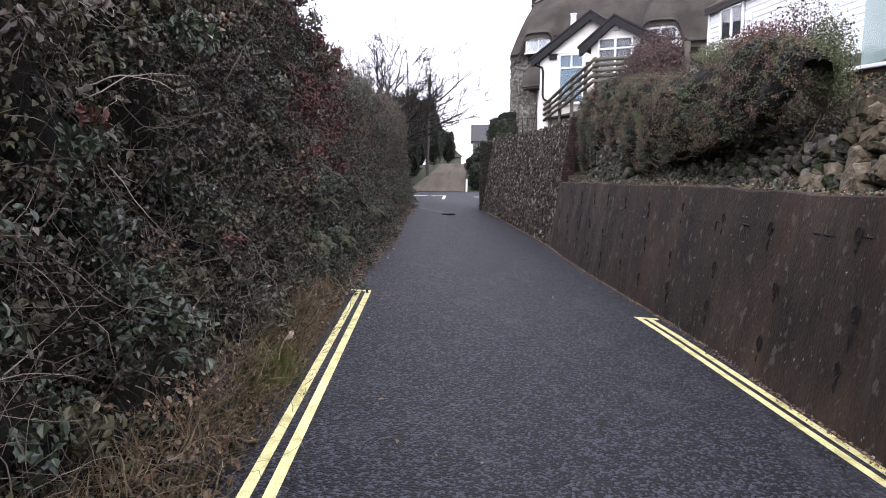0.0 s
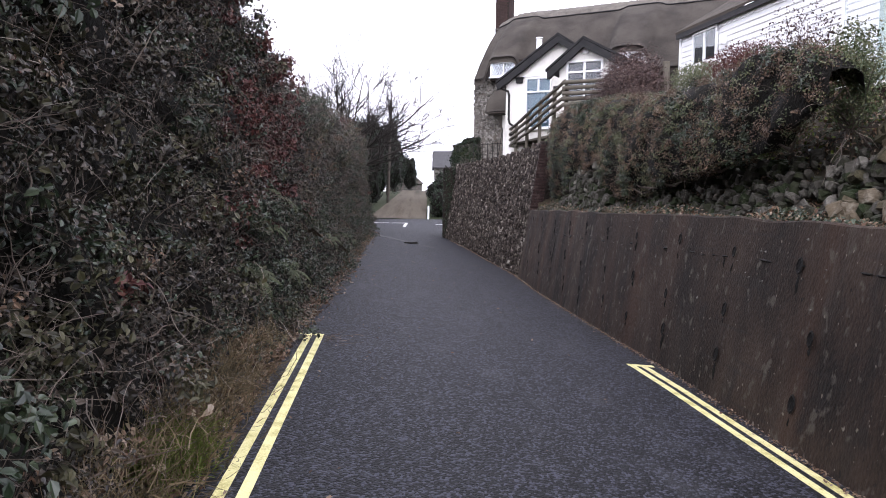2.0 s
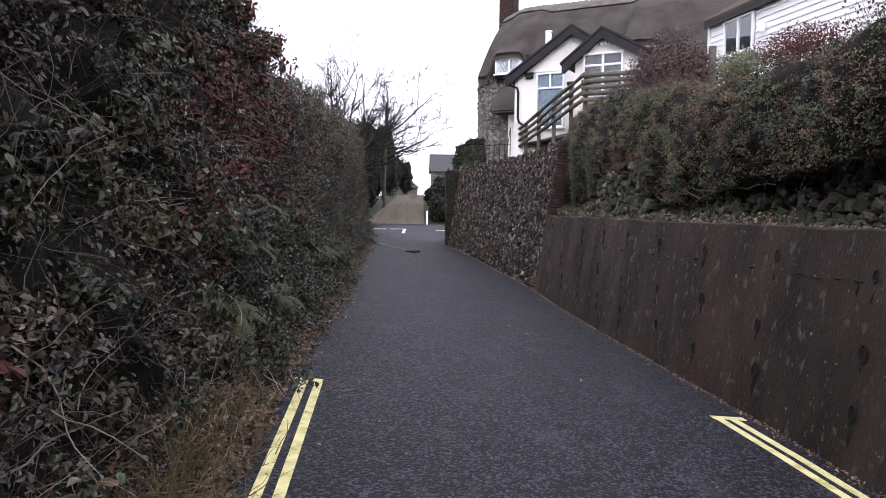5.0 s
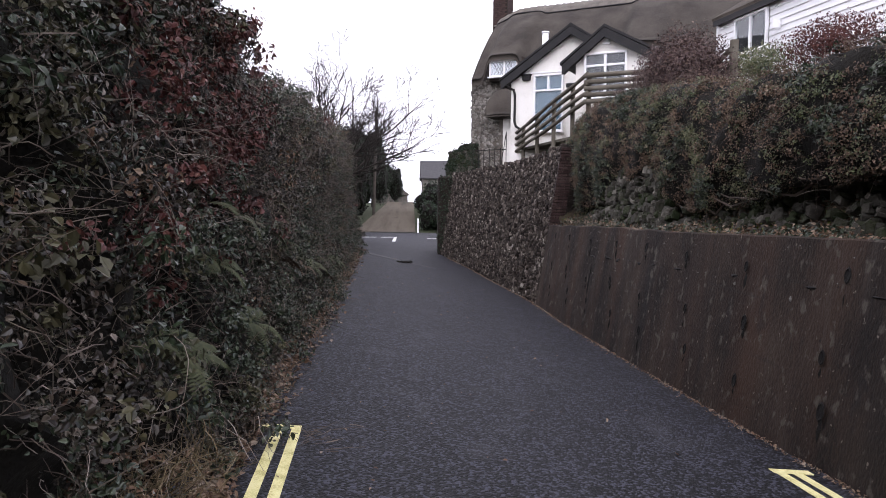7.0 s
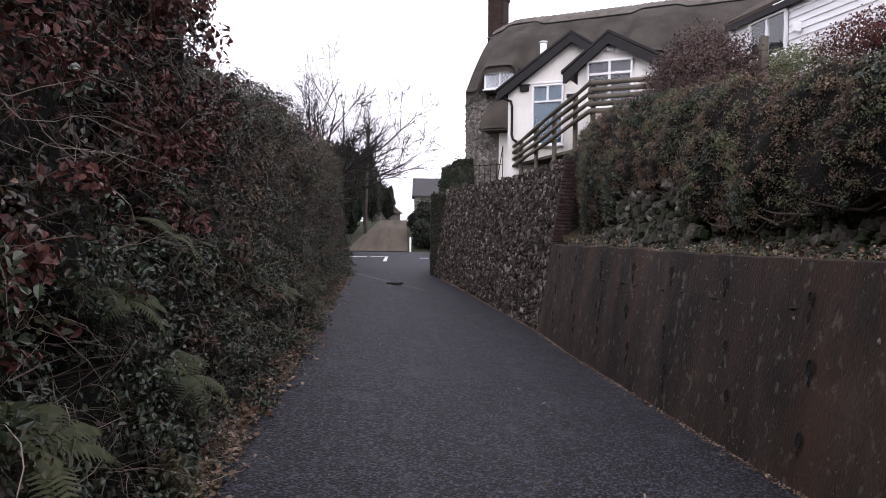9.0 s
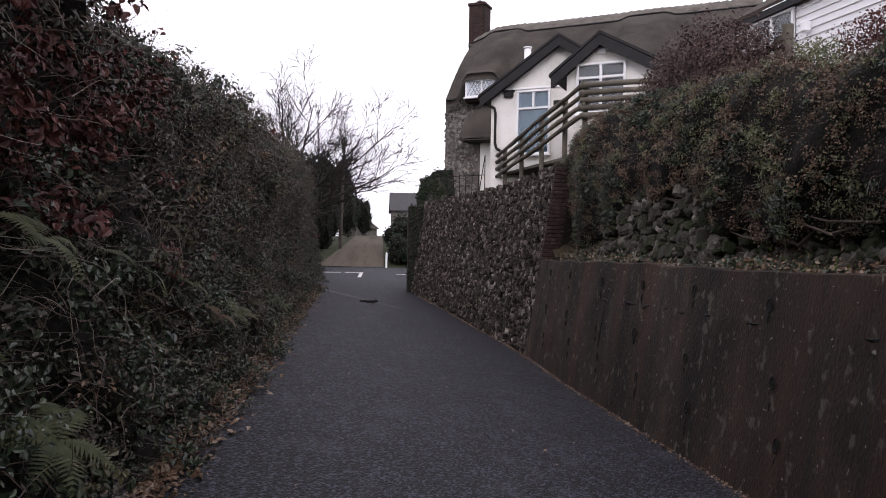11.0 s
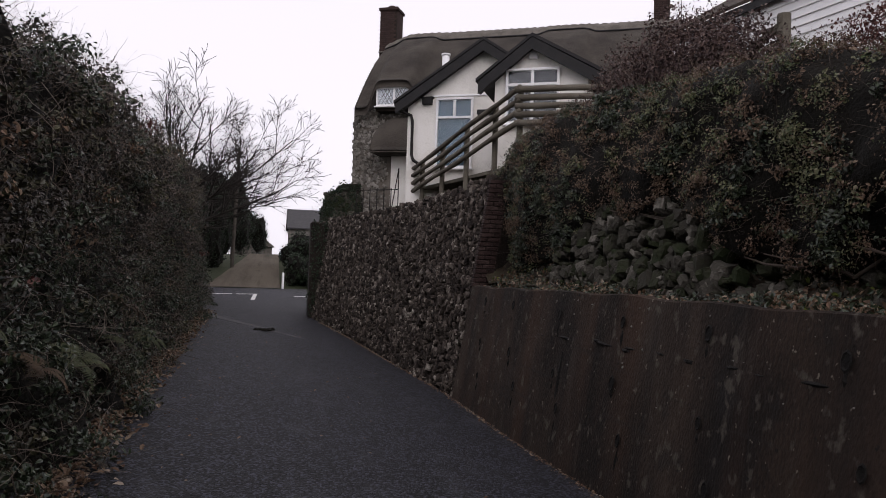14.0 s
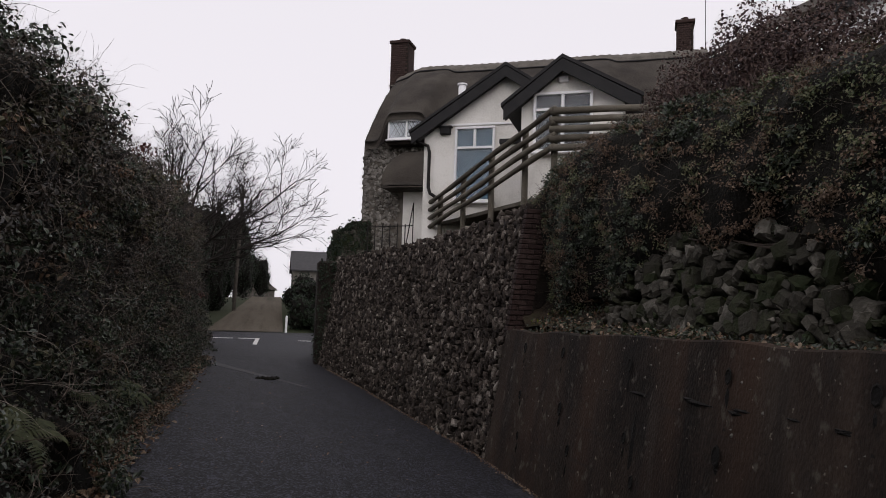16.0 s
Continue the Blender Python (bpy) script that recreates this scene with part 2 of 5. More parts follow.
STRAW = shade("dry_grass", [(0.05, 0.045, 0.018), (0.12, 0.09, 0.045), (0.22, 0.165, 0.09), (0.38, 0.31, 0.2)], 1.0, 0.85, 0.0, 40, island=0.8)
MOSS = shade("moss", [(0.0875, 0.1137, 0.0175), (0.175, 0.21, 0.03938)], 6.0, 0.95, 0.6, 60, island=0.5)
FERN = shade("fern_green", [(0.022, 0.034, 0.012), (0.06, 0.07, 0.028), (0.12, 0.125, 0.06)], 2.0, 0.8, 0.0, 40, spread=0.3, island=0.4)
DEAD_FERN = shade("dead_fern", [(0.045, 0.028, 0.016), (0.1, 0.065, 0.038), (0.17, 0.12, 0.075)], 2.0, 0.85, 0.0, 40, spread=0.3, island=0.4)
EVERGREEN = shade("evergreen_leaves", [(0.012, 0.024, 0.012), (0.03, 0.052, 0.022)], 0.6, 0.5, 0.0, 40, island=0.8)


def glass(name, tint=(0.9, 0.95, 0.97), rough=0.03):
    m = bpy.data.materials.new(name)
    m.use_nodes = True
    b = m.node_tree.nodes["Principled BSDF"]
    b.inputs["Base Color"].default_value = (*tint, 1)
    b.inputs["Transmission Weight"].default_value, b.inputs["Roughness"].default_value = 1.0, rough
    b.inputs["IOR"].default_value = 1.45
    return m


GLASS = glass("window_glass")
CURTAIN = shade("net_curtain", [(0.5, 0.5, 0.52), (0.68, 0.68, 0.7)], 6.0, 0.9, 0.3, 40, stretch=(6, 6, 0.6))
NET = shade("grey_net", [(0.04, 0.04, 0.045), (0.16, 0.16, 0.17)], 5.0, 0.9, 0.3, 40, stretch=(3, 3, 1.2))
BLUE_BLIND = shade("pale_blue_blind", [(0.11, 0.18, 0.24), (0.15, 0.23, 0.29)], 3.0, 0.8, 0.0, 40)
GREEN_BLIND = shade("pale_green_shading", [(0.34, 0.42, 0.38), (0.48, 0.56, 0.52)], 1.5, 0.8, 0.1, 40)
# Near-black colour standing in for the unlit room behind a window.
ROOM_SHADE = shade("room_shade", [(0.02, 0.02, 0.022), (0.04, 0.04, 0.042)], 2.0, 0.9, 0.0, 40)


# ---- mesh helpers ----
def fast_mesh(name, verts, faces, material, smooth=False):
    """A mesh from arrays; all faces have the same number of corners."""
    me = bpy.data.meshes.new(name)
    verts, faces = np.asarray(verts, np.float32), np.asarray(faces, np.int32)
    k = faces.shape[1]
    me.vertices.add(len(verts))
    me.vertices.foreach_set("co", verts.ravel())
    me.loops.add(faces.size)
    me.loops.foreach_set("vertex_index", faces.ravel())
    me.polygons.add(len(faces))
    me.polygons.foreach_set("loop_start", np.arange(0, faces.size, k, dtype=np.int32))
    me.polygons.foreach_set("use_smooth", np.full(len(faces), smooth))
    me.materials.append(material)
    me.update(calc_edges=True)
    me.validate()
    return me


def thing(name, label, category, m=None, group="", kind=""):
    ob = tagged(new(name), label, category, group, kind)
    if m is not None:
        ob.matrix_basis = m
    return ob


def child(ob, parent, label=""):
    ob.parent = parent
    return tagged(ob, label) if label else ob


def part(name, bm, material, parent, label="", smooth=False):
    """Links a bmesh as one mesh object under its thing."""
    me = bpy.data.meshes.new(name)
    bm.normal_update()
    bm.to_mesh(me)
    bm.free()
    me.materials.append(material)
    if smooth:
        me.polygons.foreach_set("use_smooth", np.full(len(me.polygons), True))
    ob = new(name, me)
    if parent:
        ob.parent = parent
    return tagged(ob, label) if label else ob


def box(x0, x1, y0, y1, z0, z1, bevel=0.0, bm=None):
    bm = bm or bmesh.new()
    v = bmesh.ops.create_cube(bm, size=1.0)["verts"]
    bmesh.ops.scale(bm, vec=(x1 - x0, y1 - y0, z1 - z0), verts=v)
    bmesh.ops.translate(bm, vec=((x0 + x1) / 2, (y0 + y1) / 2, (z0 + z1) / 2), verts=v)
    if bevel:
        e = list({e for w in v for e in w.link_edges})
        bmesh.ops.bevel(bm, geom=e, offset=bevel, segments=1, affect="EDGES")
    return bm


def prism(points, axis, a, b):
    """A flat outline pushed along an axis: outline points are the two other coordinates in order."""
    bm = bmesh.new()
    def place(p, d):
        return {"x": (d, p[0], p[1]), "y": (p[0], d, p[1]), "z": (p[0], p[1], d)}[axis]
    one = [bm.verts.new(place(p, a)) for p in points]
    two = [bm.verts.new(place(p, b)) for p in points]
    bm.faces.new(one)
    bm.faces.new(two[::-1])
    for i in range(len(points)):
        j = (i + 1) % len(points)
        bm.faces.new((one[j], one[i], two[i], two[j]))
    bmesh.ops.recalc_face_normals(bm, faces=bm.faces[:])
    return bm


def rod(path, radii, sides=8, bm=None):
    """A tube along points with a radius at each."""
    bm = bm or bmesh.new()
    path = [Vector(p) for p in path]
    if not hasattr(radii, "__len__"):
        radii = [radii] * len(path)
    rings = []
    for i, p in enumerate(path):
        d = (path[min(i + 1, len(path) - 1)] - path[max(i - 1, 0)]).normalized()
        q = d.to_track_quat("Z", "Y")
        rings.append([bm.verts.new(p + q @ Vector((radii[i] * math.cos(2 * math.pi * k / sides), radii[i] * math.sin(2 * math.pi * k / sides), 0))) for k in range(sides)])
    for r, s in zip(rings, rings[1:]):
        for k in range(sides):
            bm.faces.new((r[k], r[(k + 1) % sides], s[(k + 1) % sides], s[k]))
    bm.faces.new(rings[0][::-1])
    bm.faces.new(rings[-1])
    return bm


def unit(v):
    return v / np.maximum(np.linalg.norm(v, axis=1, keepdims=True), 1e-6)


def leaf_mesh(name, places, normals, sizes, material, droop=0.35, slim=0.62):
    """Many small folded leaves: four corners each, facing roughly along the normals."""
    n = len(places)
    nrm = unit(normals + rng.normal(0, 0.55, (n, 3)))
    along = unit(np.cross(nrm, rng.normal(0, 1, (n, 3))) + np.array((0, 0, -droop)))
    side = unit(np.cross(nrm, along))
    s = sizes[:, None]
    w = s * slim * 0.5
    lift = nrm * s * 0.1
    rows = [places - along * s * 0.5, places - along * s * 0.2 + side * w + lift, places + along * s * 0.2 + side * w * 0.85 + lift, places + along * s * 0.55 - lift, places + along * s * 0.2 - side * w * 0.85 + lift, places - along * s * 0.2 - side * w + lift]
    verts = np.stack(rows, 1).reshape(-1, 3)
    i = np.arange(n)[:, None] * 6
    faces = np.concatenate([i + np.array([q]) for q in ([0, 1, 2, 3], [0, 3, 4, 5])], 0)
    return fast_mesh(name, verts, faces, material)


def stick_mesh(name, starts, ways, lengths, thick, material, bend=0.25, steps=4, fall=0.0):
    """Many thin bent three-sided sticks."""
    n = len(starts)
    ways = unit(ways)
    curve = rng.normal(0, bend, (n, 3)) - np.array((0, 0, fall))
    a = unit(np.cross(ways, rng.normal(0, 1, (n, 3))))
    b = np.cross(ways, a)
    verts = []
    c = np.array(starts, float)
    d = ways.copy()
    for k in range(steps + 1):
        f = k / steps
        if k:
            d = unit(d + curve * (1.2 / steps) + rng.normal(0, bend * 1.3 / math.sqrt(steps), (n, 3)))
            c = c + d * (lengths / steps)[:, None]
        r = (thick * (1 - 0.7 * f))[:, None]
        for ang in (0, 2.094, 4.189):
            verts.append(c + (a * math.cos(ang) + b * math.sin(ang)) * r)
    verts = np.stack(verts, 1).reshape(-1, 3)
    m = (steps + 1) * 3
    quads = [[k * 3 + j, k * 3 + (j + 1) % 3, k * 3 + 3 + (j + 1) % 3, k * 3 + 3 + j] for k in range(steps) for j in range(3)]
    faces = (np.arange(n)[:, None, None] * m + np.array(quads)[None]).reshape(-1, 4)
    return fast_mesh(name, verts, faces, material)


def grid_faces(nu, nv):
    i = np.arange(nu - 1)[:, None] * nv + np.arange(nv - 1)[None]
    i = i.ravel()
    return np.stack([i, i + nv, i + nv + 1, i + 1], 1)


def wobble(p, size, amount):
    """Smooth pseudo-noise of places, from a few sines."""
    p = np.asarray(p) / size
    x, y, z = p[..., 0], p[..., 1], p[..., 2]
    return amount * (np.sin(1.7 * x + 2.3 * y + 0.5) * np.cos(2.1 * z + 1.3 * y) + 0.6 * np.sin(3.9 * y + 1.1 * z + 2.0) * np.sin(3.1 * x + 2.7 * z) + 0.4 * np.sin(6.3 * z + 5.1 * y)) / 2


# ---- the plan ----
def ramp_between(v, a, b):
    return np.clip((np.asarray(v, float) - a) / (b - a), 0, 1)


def lane_z(x, y):
    """The lane falls gently towards its wall; it levels out at the junction, then the track climbs."""
    tilt = -np.interp(y, [4, 5, 6.4, 9.8, 12.8, 16, 20, 24, 28], [0.065, 0.069, 0.081, 0.105, 0.128, 0.133, 0.135, 0.12, 0.09]) * (np.clip(x, -2.6, 3.0) + 1.6)
    k = ramp_between(y, 28, 38)
    return tilt * (1 - k) - 0.08 * k + 2.05 * ramp_between(y, 44.5, 85) ** 1.05


WALL_Y = [-14, 0, 4, 6.2, 8.2, 9.7, 11.8, 14, 16, 20, 23.4, 27.5]
WALL_X = [3.05, 2.76, 2.6, 2.52, 2.45, 2.39, 2.35, 2.29, 2.235, 1.76, 1.3, 0.52]
LEFT_Y = [-14, -1, 0.3, 2.8, 5.3, 10, 17, 25, 33, 36]
LEFT_X = [-1.9, -1.85, -1.88, -1.98, -2.03, -2.16, -2.34, -2.55, -3.2, -4.2]


def wall_x(y):
    return np.interp(y, WALL_Y, WALL_X)


def left_x(y):
    return np.interp(y, LEFT_Y, LEFT_X)


JOINT = 15.8


def top_z(y):
    """The top of the concrete wall falls gently towards its far end."""
    return np.interp(y, [0, 3.6, 7, 9.4, 12.5, 15.8], [1.61, 1.57, 1.52, 1.46, 1.42, 1.33])



def batter(y):
    return np.interp(y, [0, 5, JOINT], [0.17, 0.145, 0.15])


# ---- ground, lane, junction and track ----
gy = np.concatenate([[-900, -300, -80], np.arange(-20, 100, 2.0), [130, 300, 900]])
gx = np.concatenate([[-900, -300, -80], np.arange(-30, 31, 3.0), [80, 300, 900]])
X, Y = np.meshgrid(gx, gy, indexing="ij")
Z = -0.62 + 0.35 * ramp_between(Y, 30, 37) + 2.1 * ramp_between(Y, 44.5, 85)
ground = new("ground", fast_mesh("ground", np.stack([X, Y, Z], -1).reshape(-1, 3), grid_faces(len(gx), len(gy)), GRASS_GROUND))
tagged(ground, "rough winter grass and earth around the lane", "ground", kind="structure")


def strip(name, ys, left, right, nx, material, lift=0.0, rough=0.0):
    xs = np.linspace(0, 1, nx)
    YY, SS = np.meshgrid(ys, xs, indexing="ij")
    XX = left(YY) * (1 - SS) + right(YY) * SS
    ZZ = lane_z(XX, YY) + lift
    P = np.stack([XX, YY, ZZ], -1)
    P[..., 2] += wobble(P, 1.3, rough)
    return fast_mesh(name, P.reshape(-1, 3), grid_faces(len(ys), nx)[:, ::-1], material, True)


lane = new("road", strip("road", np.arange(-14, 36.2, 0.4), lambda y: left_x(y) - 0.35, lambda y: np.where(y < 27.5, wall_x(np.minimum(y, 27.5)) + 0.05, 0.55 + 0.25 * (y - 27.5)), 14, ASPHALT))
tagged(lane, "damp dark asphalt lane between hedge and wall", "road", kind="structure")
cross = new("cross_road", strip("cross_road", np.arange(36, 45.2, 0.8), lambda y: -40 + 0 * y, lambda y: 40 + 0 * y, 60, ASPHALT, lift=0.004))
tagged(cross, "grey asphalt road crossing the end of the lane", "road", kind="structure")
track = new("track", strip("track", np.arange(45, 100, 1.0), lambda y: np.interp(y, [45, 85, 100], [-4.3, -3.15, -3.0]), lambda y: np.interp(y, [45, 85, 100], [-0.25, -0.05, 0.0]), 10, GRAVEL_TRACK, lift=0.02, rough=0.05))
tagged(track, "sandy brown gravel track climbing away", "track", kind="structure")


def paint(name, corners, material, label):
    """A thin painted patch on the lane: its outline, 4 mm above the asphalt."""
    c = np.array(corners, float)
    pts = []
    n = max(2, int(np.linalg.norm(c[3] - c[0]) / 0.25))
    for k in range(n + 1):
        f = k / n
        pts += [c[0] * (1 - f) + c[3] * f, c[1] * (1 - f) + c[2] * f]
    pts = np.array(pts)
    z = lane_z(pts[:, 0], pts[:, 1]) + 0.005
    up = np.concatenate([pts, z[:, None]], 1)
    down = up - np.array((0, 0, 0.03))
    v = np.concatenate([up, down])
    f = grid_faces(n + 1, 2)[:, ::-1]
    m = len(up)
    rim = [[2 * k, 2 * k + 2, 2 * k + 2 + m, 2 * k + m] for k in range(n)] + [[2 * k + 3, 2 * k + 1, 2 * k + 1 + m, 2 * k + 3 + m] for k in range(n)]
    rim += [[1, 0, m, m + 1], [2 * n, 2 * n + 1, 2 * n + 1 + m, 2 * n + m]]
    ob = new(name, fast_mesh(name, v, np.concatenate([f, np.array(rim)]), material))
    return tagged(ob, label, "road marking", kind="structure")


for a in (0.0, 0.14):
    paint("yellow_line", [(-1.235 + a, -6.5), (-1.165 + a, -6.5), (-1.735 + a, 5.36), (-1.81 + a, 5.36)], YELLOW, "worn yellow no-waiting line along the hedge")
    paint("yellow_line", [(3.06 + a, -6.5), (3.13 + a, -6.5), (2.22 + a, 5.0), (2.145 + a, 5.0)], YELLOW, "worn yellow no-waiting line along the concrete wall")
paint("yellow_line", [(-1.95, 5.36), (-1.6, 5.36), (-1.6, 5.44), (-1.95, 5.44)], YELLOW, "yellow end bar across the double lines")
paint("yellow_line", [(2.13, 5.0), (2.45, 5.0), (2.45, 5.09), (2.13, 5.09)], YELLOW, "yellow end bar across the double lines")
for x0 in (-4.6, -3.45, -2.3):
    paint("white_line", [(x0, 38.6), (x0 + 0.95, 38.6), (x0 + 0.95, 39.0), (x0, 39.0)], WHITE_LINE, "white give-way dash across the lane mouth")
paint("white_line", [(-1.52, 34.0), (-1.36, 34.0), (-1.36, 39.0), (-1.52, 39.0)], WHITE_LINE, "short white centre line at the junction")
paint("white_line", [(0.3, 37.4), (1.2, 37.4), (1.2, 37.7), (0.3, 37.7)], WHITE_LINE, "faint white dash by the wall end")
paint("asphalt_patch", [(-2.5, 25.2), (-2.4, 24.2), (-0.7, 22.4), (-0.7, 22.75)], PALE_ASPHALT, "pale worn scar across the asphalt")
paint("asphalt_patch", [(-0.7, 22.4), (0.1, 21.6), (0.1, 21.75), (-0.7, 22.75)], PALE_ASPHALT, "pale worn scar across the asphalt")

# ---- concrete retaining wall ----
ys = np.arange(-14, JOINT + 0.01, 0.2)
zs = np.linspace(0, 1, 16)
YY, SS = np.meshgrid(ys, zs, indexing="ij")
base = lane_z(wall_x(YY), YY) - 0.25
ZZ = base + (top_z(YY) - base) * SS
XX = wall_x(YY) + batter(YY) * (ZZ - base - 0.25)
P = np.stack([XX, YY, ZZ], -1)
P[..., 0] += wobble(P, 0.7, 0.012)
P[..., 2] += np.where(SS > 0.99, wobble(P, 0.9, 0.03), 0)
back = P[:, -1] + np.array((0.28, 0, 0.0))
low = np.stack([back[:, 0], back[:, 1], back[:, 2] - 2.2], -1)
V = np.concatenate([P, (P[:, -1] + np.array((0.02, 0, 0.015)))[:, None], back[:, None], low[:, None]], 1)
concrete_wall = new("wall_east", fast_mesh("wall_east", V.reshape(-1, 3), grid_faces(len(ys), 19), CONCRETE, False))
tagged(concrete_wall, "tall stained concrete retaining wall with tie holes", "wall", kind="structure")


def on_wall(y, z, out=0.0):
    b0 = lane_z(wall_x(y), y)
    return Vector((wall_x(y) + batter(y) * (z - b0) - out, y, z))


def blotch(name, y, z, w, h, material, out=0.004, seed=0, n=11):
    """A thin uneven patch lying on the wall's face."""
    r = random.Random(seed)
    bm = bmesh.new()
    rim = []
    for k in range(n):
        a = 2 * math.pi * k / n
        q = 0.65 + 0.5 * r.random()
        rim.append(bm.verts.new(on_wall(y + math.cos(a) * w / 2 * q, z + math.sin(a) * h / 2 * q, out - 0.02)))
    mid = bm.verts.new(on_wall(y, z, out + 0.004))
    for k in range(n):
        bm.faces.new((rim[k], rim[(k + 1) % n], mid))
    bmesh.ops.recalc_face_normals(bm, faces=bm.faces[:])
    return part(name, bm, material, concrete_wall)


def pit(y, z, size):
    """A tie hole: a shallow cup with a broken rim, its recess shade put into the near-black colour."""
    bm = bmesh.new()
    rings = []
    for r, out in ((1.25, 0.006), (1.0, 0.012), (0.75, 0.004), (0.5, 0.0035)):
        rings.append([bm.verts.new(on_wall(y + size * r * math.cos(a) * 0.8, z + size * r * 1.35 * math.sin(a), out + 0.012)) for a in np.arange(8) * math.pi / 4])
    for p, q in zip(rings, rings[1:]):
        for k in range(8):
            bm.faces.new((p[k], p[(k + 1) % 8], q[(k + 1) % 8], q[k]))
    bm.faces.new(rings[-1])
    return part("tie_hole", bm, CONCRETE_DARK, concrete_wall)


for i in range(11):
    for j, z0 in enumerate((1.28, 0.67, 0.2)):
        hole_y, hole_z = 1.2 + 1.38 * i - 0.1 * j + rng.normal(0, 0.1), z0 + rng.normal(0, 0.04) - 0.012 * i
        pit(hole_y, hole_z, 0.034 + 0.018 * rng.random())
        drip = 0.1 + 0.22 * rng.random()
        blotch("damp_streak", hole_y + 0.01, hole_z - 0.05 - drip / 2, 0.035 + 0.03 * rng.random(), drip, CONCRETE_DARK, 0.012, i * 5 + j, 13)
for i in range(110):
    y0 = -2 + (JOINT + 1.6) * rng.random()
    z0 = float(top_z(y0)) - 0.06 - abs(rng.normal(0, 0.45))
    if z0 > 0.0 and y0 < JOINT - 0.2:
        s0 = 0.006 + 0.024 * rng.random() ** 3
        blotch("lichen_spot", y0, z0, s0 * 1.5, s0 * 2.2, LICHEN, 0.012, i, 7)
# the lift joint of the pour, opened and stained here and there
for i in range(46):
    y0 = 0.5 + i * 0.27 + rng.normal(0, 0.05)
    if rng.random() < 0.55:
        blotch("damp_streak", y0, 1.14 - 0.032 * (y0 - 5) + rng.normal(0, 0.015), 0.2 + 0.2 * rng.random(), 0.02 + 0.03 * rng.random(), CONCRETE_DARK, 0.012, i + 200, 16)
for y0, z0, w0, h0 in ((12.05, 0.4, 0.12, 0.8), (11.2, 0.95, 0.4, 0.07), (10.7, 0.94, 0.22, 0.05), (9.7, 0.98, 0.25, 0.06), (4.0, 1.1, 0.05, 0.22)):
    blotch("damp_streak", y0, z0, w0, h0, CONCRETE_DARK, 0.012, int(y0 * 10), 22)

# ---- bank above the wall ----
ys = np.arange(-14, 34, 0.5)
off = np.array([0.2, 0.5, 0.75, 0.95, 1.5, 2.2, 3.2, 4.2, 6, 9, 16, 28])
low_z = np.array([1.42, 1.5, 1.75, 2.25, 2.75, 3.1, 3.4, 3.9, 4.3, 4.4, 4.5, 4.5])
high_z = np.array([2.85, 2.95, 3.0, 3.05, 3.1, 3.15, 3.2, 3.3, 3.6, 4.2, 4.4, 4.4])
k = ramp_between(ys, JOINT + 0.1, JOINT + 0.6)[:, None]
topx = wall_x(ys) + batter(ys) * 1.75
BX = topx[:, None] + off[None] + 0.25 * k
BZ = low_z[None] * (1 - k) + high_z[None] * k
P = np.stack([BX, np.broadcast_to(ys[:, None], BX.shape), BZ], -1)
P[..., 2] += wobble(P, 0.8, 0.06)
P_BANK = P.copy()
bank = new("bank", fast_mesh("bank", P.reshape(-1, 3), grid_faces(len(ys), len(off))[:, ::-1], SOIL, True))
tagged(bank, "bare dark earth bank above the concrete wall", "bank", kind="structure")

# ---- stones ----
def stone_pool(count, seed, material, flat=0.5):
    pool = []
    r = random.Random(seed)
    for i in range(count):
        bm = bmesh.new()
        bmesh.ops.create_cube(bm, size=1.0)
        bmesh.ops.bevel(bm, geom=bm.edges[:], offset=0.2, segments=1, affect="EDGES")
        for v in bm.verts:
            v.co *= 1 + r.uniform(-0.2, 0.2)
            v.co += Vector((r.uniform(-0.06, 0.06), r.uniform(-0.06, 0.06), r.uniform(-0.06, 0.06)))
        me = bpy.data.meshes.new("stone")
        bm.to_mesh(me)
        bm.free()
        me.materials.append(material)
        pool.append(me)
    return pool


def joined(name, pool, places, parent, label, material, kind="stuff"):
    """Stones that cannot be picked apart one by one, joined in one mesh."""
    vs, fs, base = [], [], 0
    data = []
    for me in pool:
        co = np.empty(len(me.vertices) * 3, np.float32)
        me.vertices.foreach_get("co", co)
        me.calc_loop_triangles()
        tri = np.empty(len(me.loop_triangles) * 3, np.int32)
        me.loop_triangles.foreach_get("vertices", tri)
        data.append((co.reshape(-1, 3), tri.reshape(-1, 3)))
    for i, m in enumerate(places):
        co, tri = data[i % len(pool)]
        a = np.array(m)
        vs.append(co @ a[:3, :3].T + a[:3, 3])
        fs.append(tri + base)
        base += len(co)
    ob = new(name, fast_mesh(name, np.concatenate(vs), np.concatenate(fs), material))
    ob.parent = parent
    return tagged(ob, label, kind=kind)


def courses(place, length, height, w, h, depth, seed, skip=None, tall=1.0):
    """Poses of rubble stones over a face. place(s, z) gives the point and the turn of the face."""
    r = random.Random(seed)
    out, z = [], 0.0
    while z < height(0) + 1.5:
        hh = h * r.uniform(0.7, 1.4)
        s = -r.random() * w
        while s < length:
            ww = w * r.choice((0.35, 0.55, 0.8, 1.0, 1.3, 1.8))
            if z + hh * 0.6 < height(s) and not (skip and skip(s, z)):
                p, q = place(s + ww / 2, z + hh / 2 + r.uniform(-0.15, 0.15) * hh)
                size = Matrix.Diagonal((depth * r.uniform(0.8, 1.3), ww * 0.97, hh * r.uniform(0.6, 1.5), 1))
                out.append(Matrix.Translation(p) @ q @ Matrix.Rotation(r.gauss(0, 0.3), 4, "X") @ Matrix.Rotation(r.uniform(-0.2, 0.2), 4, "Z") @ size)
            s += ww
        z += hh
    return out


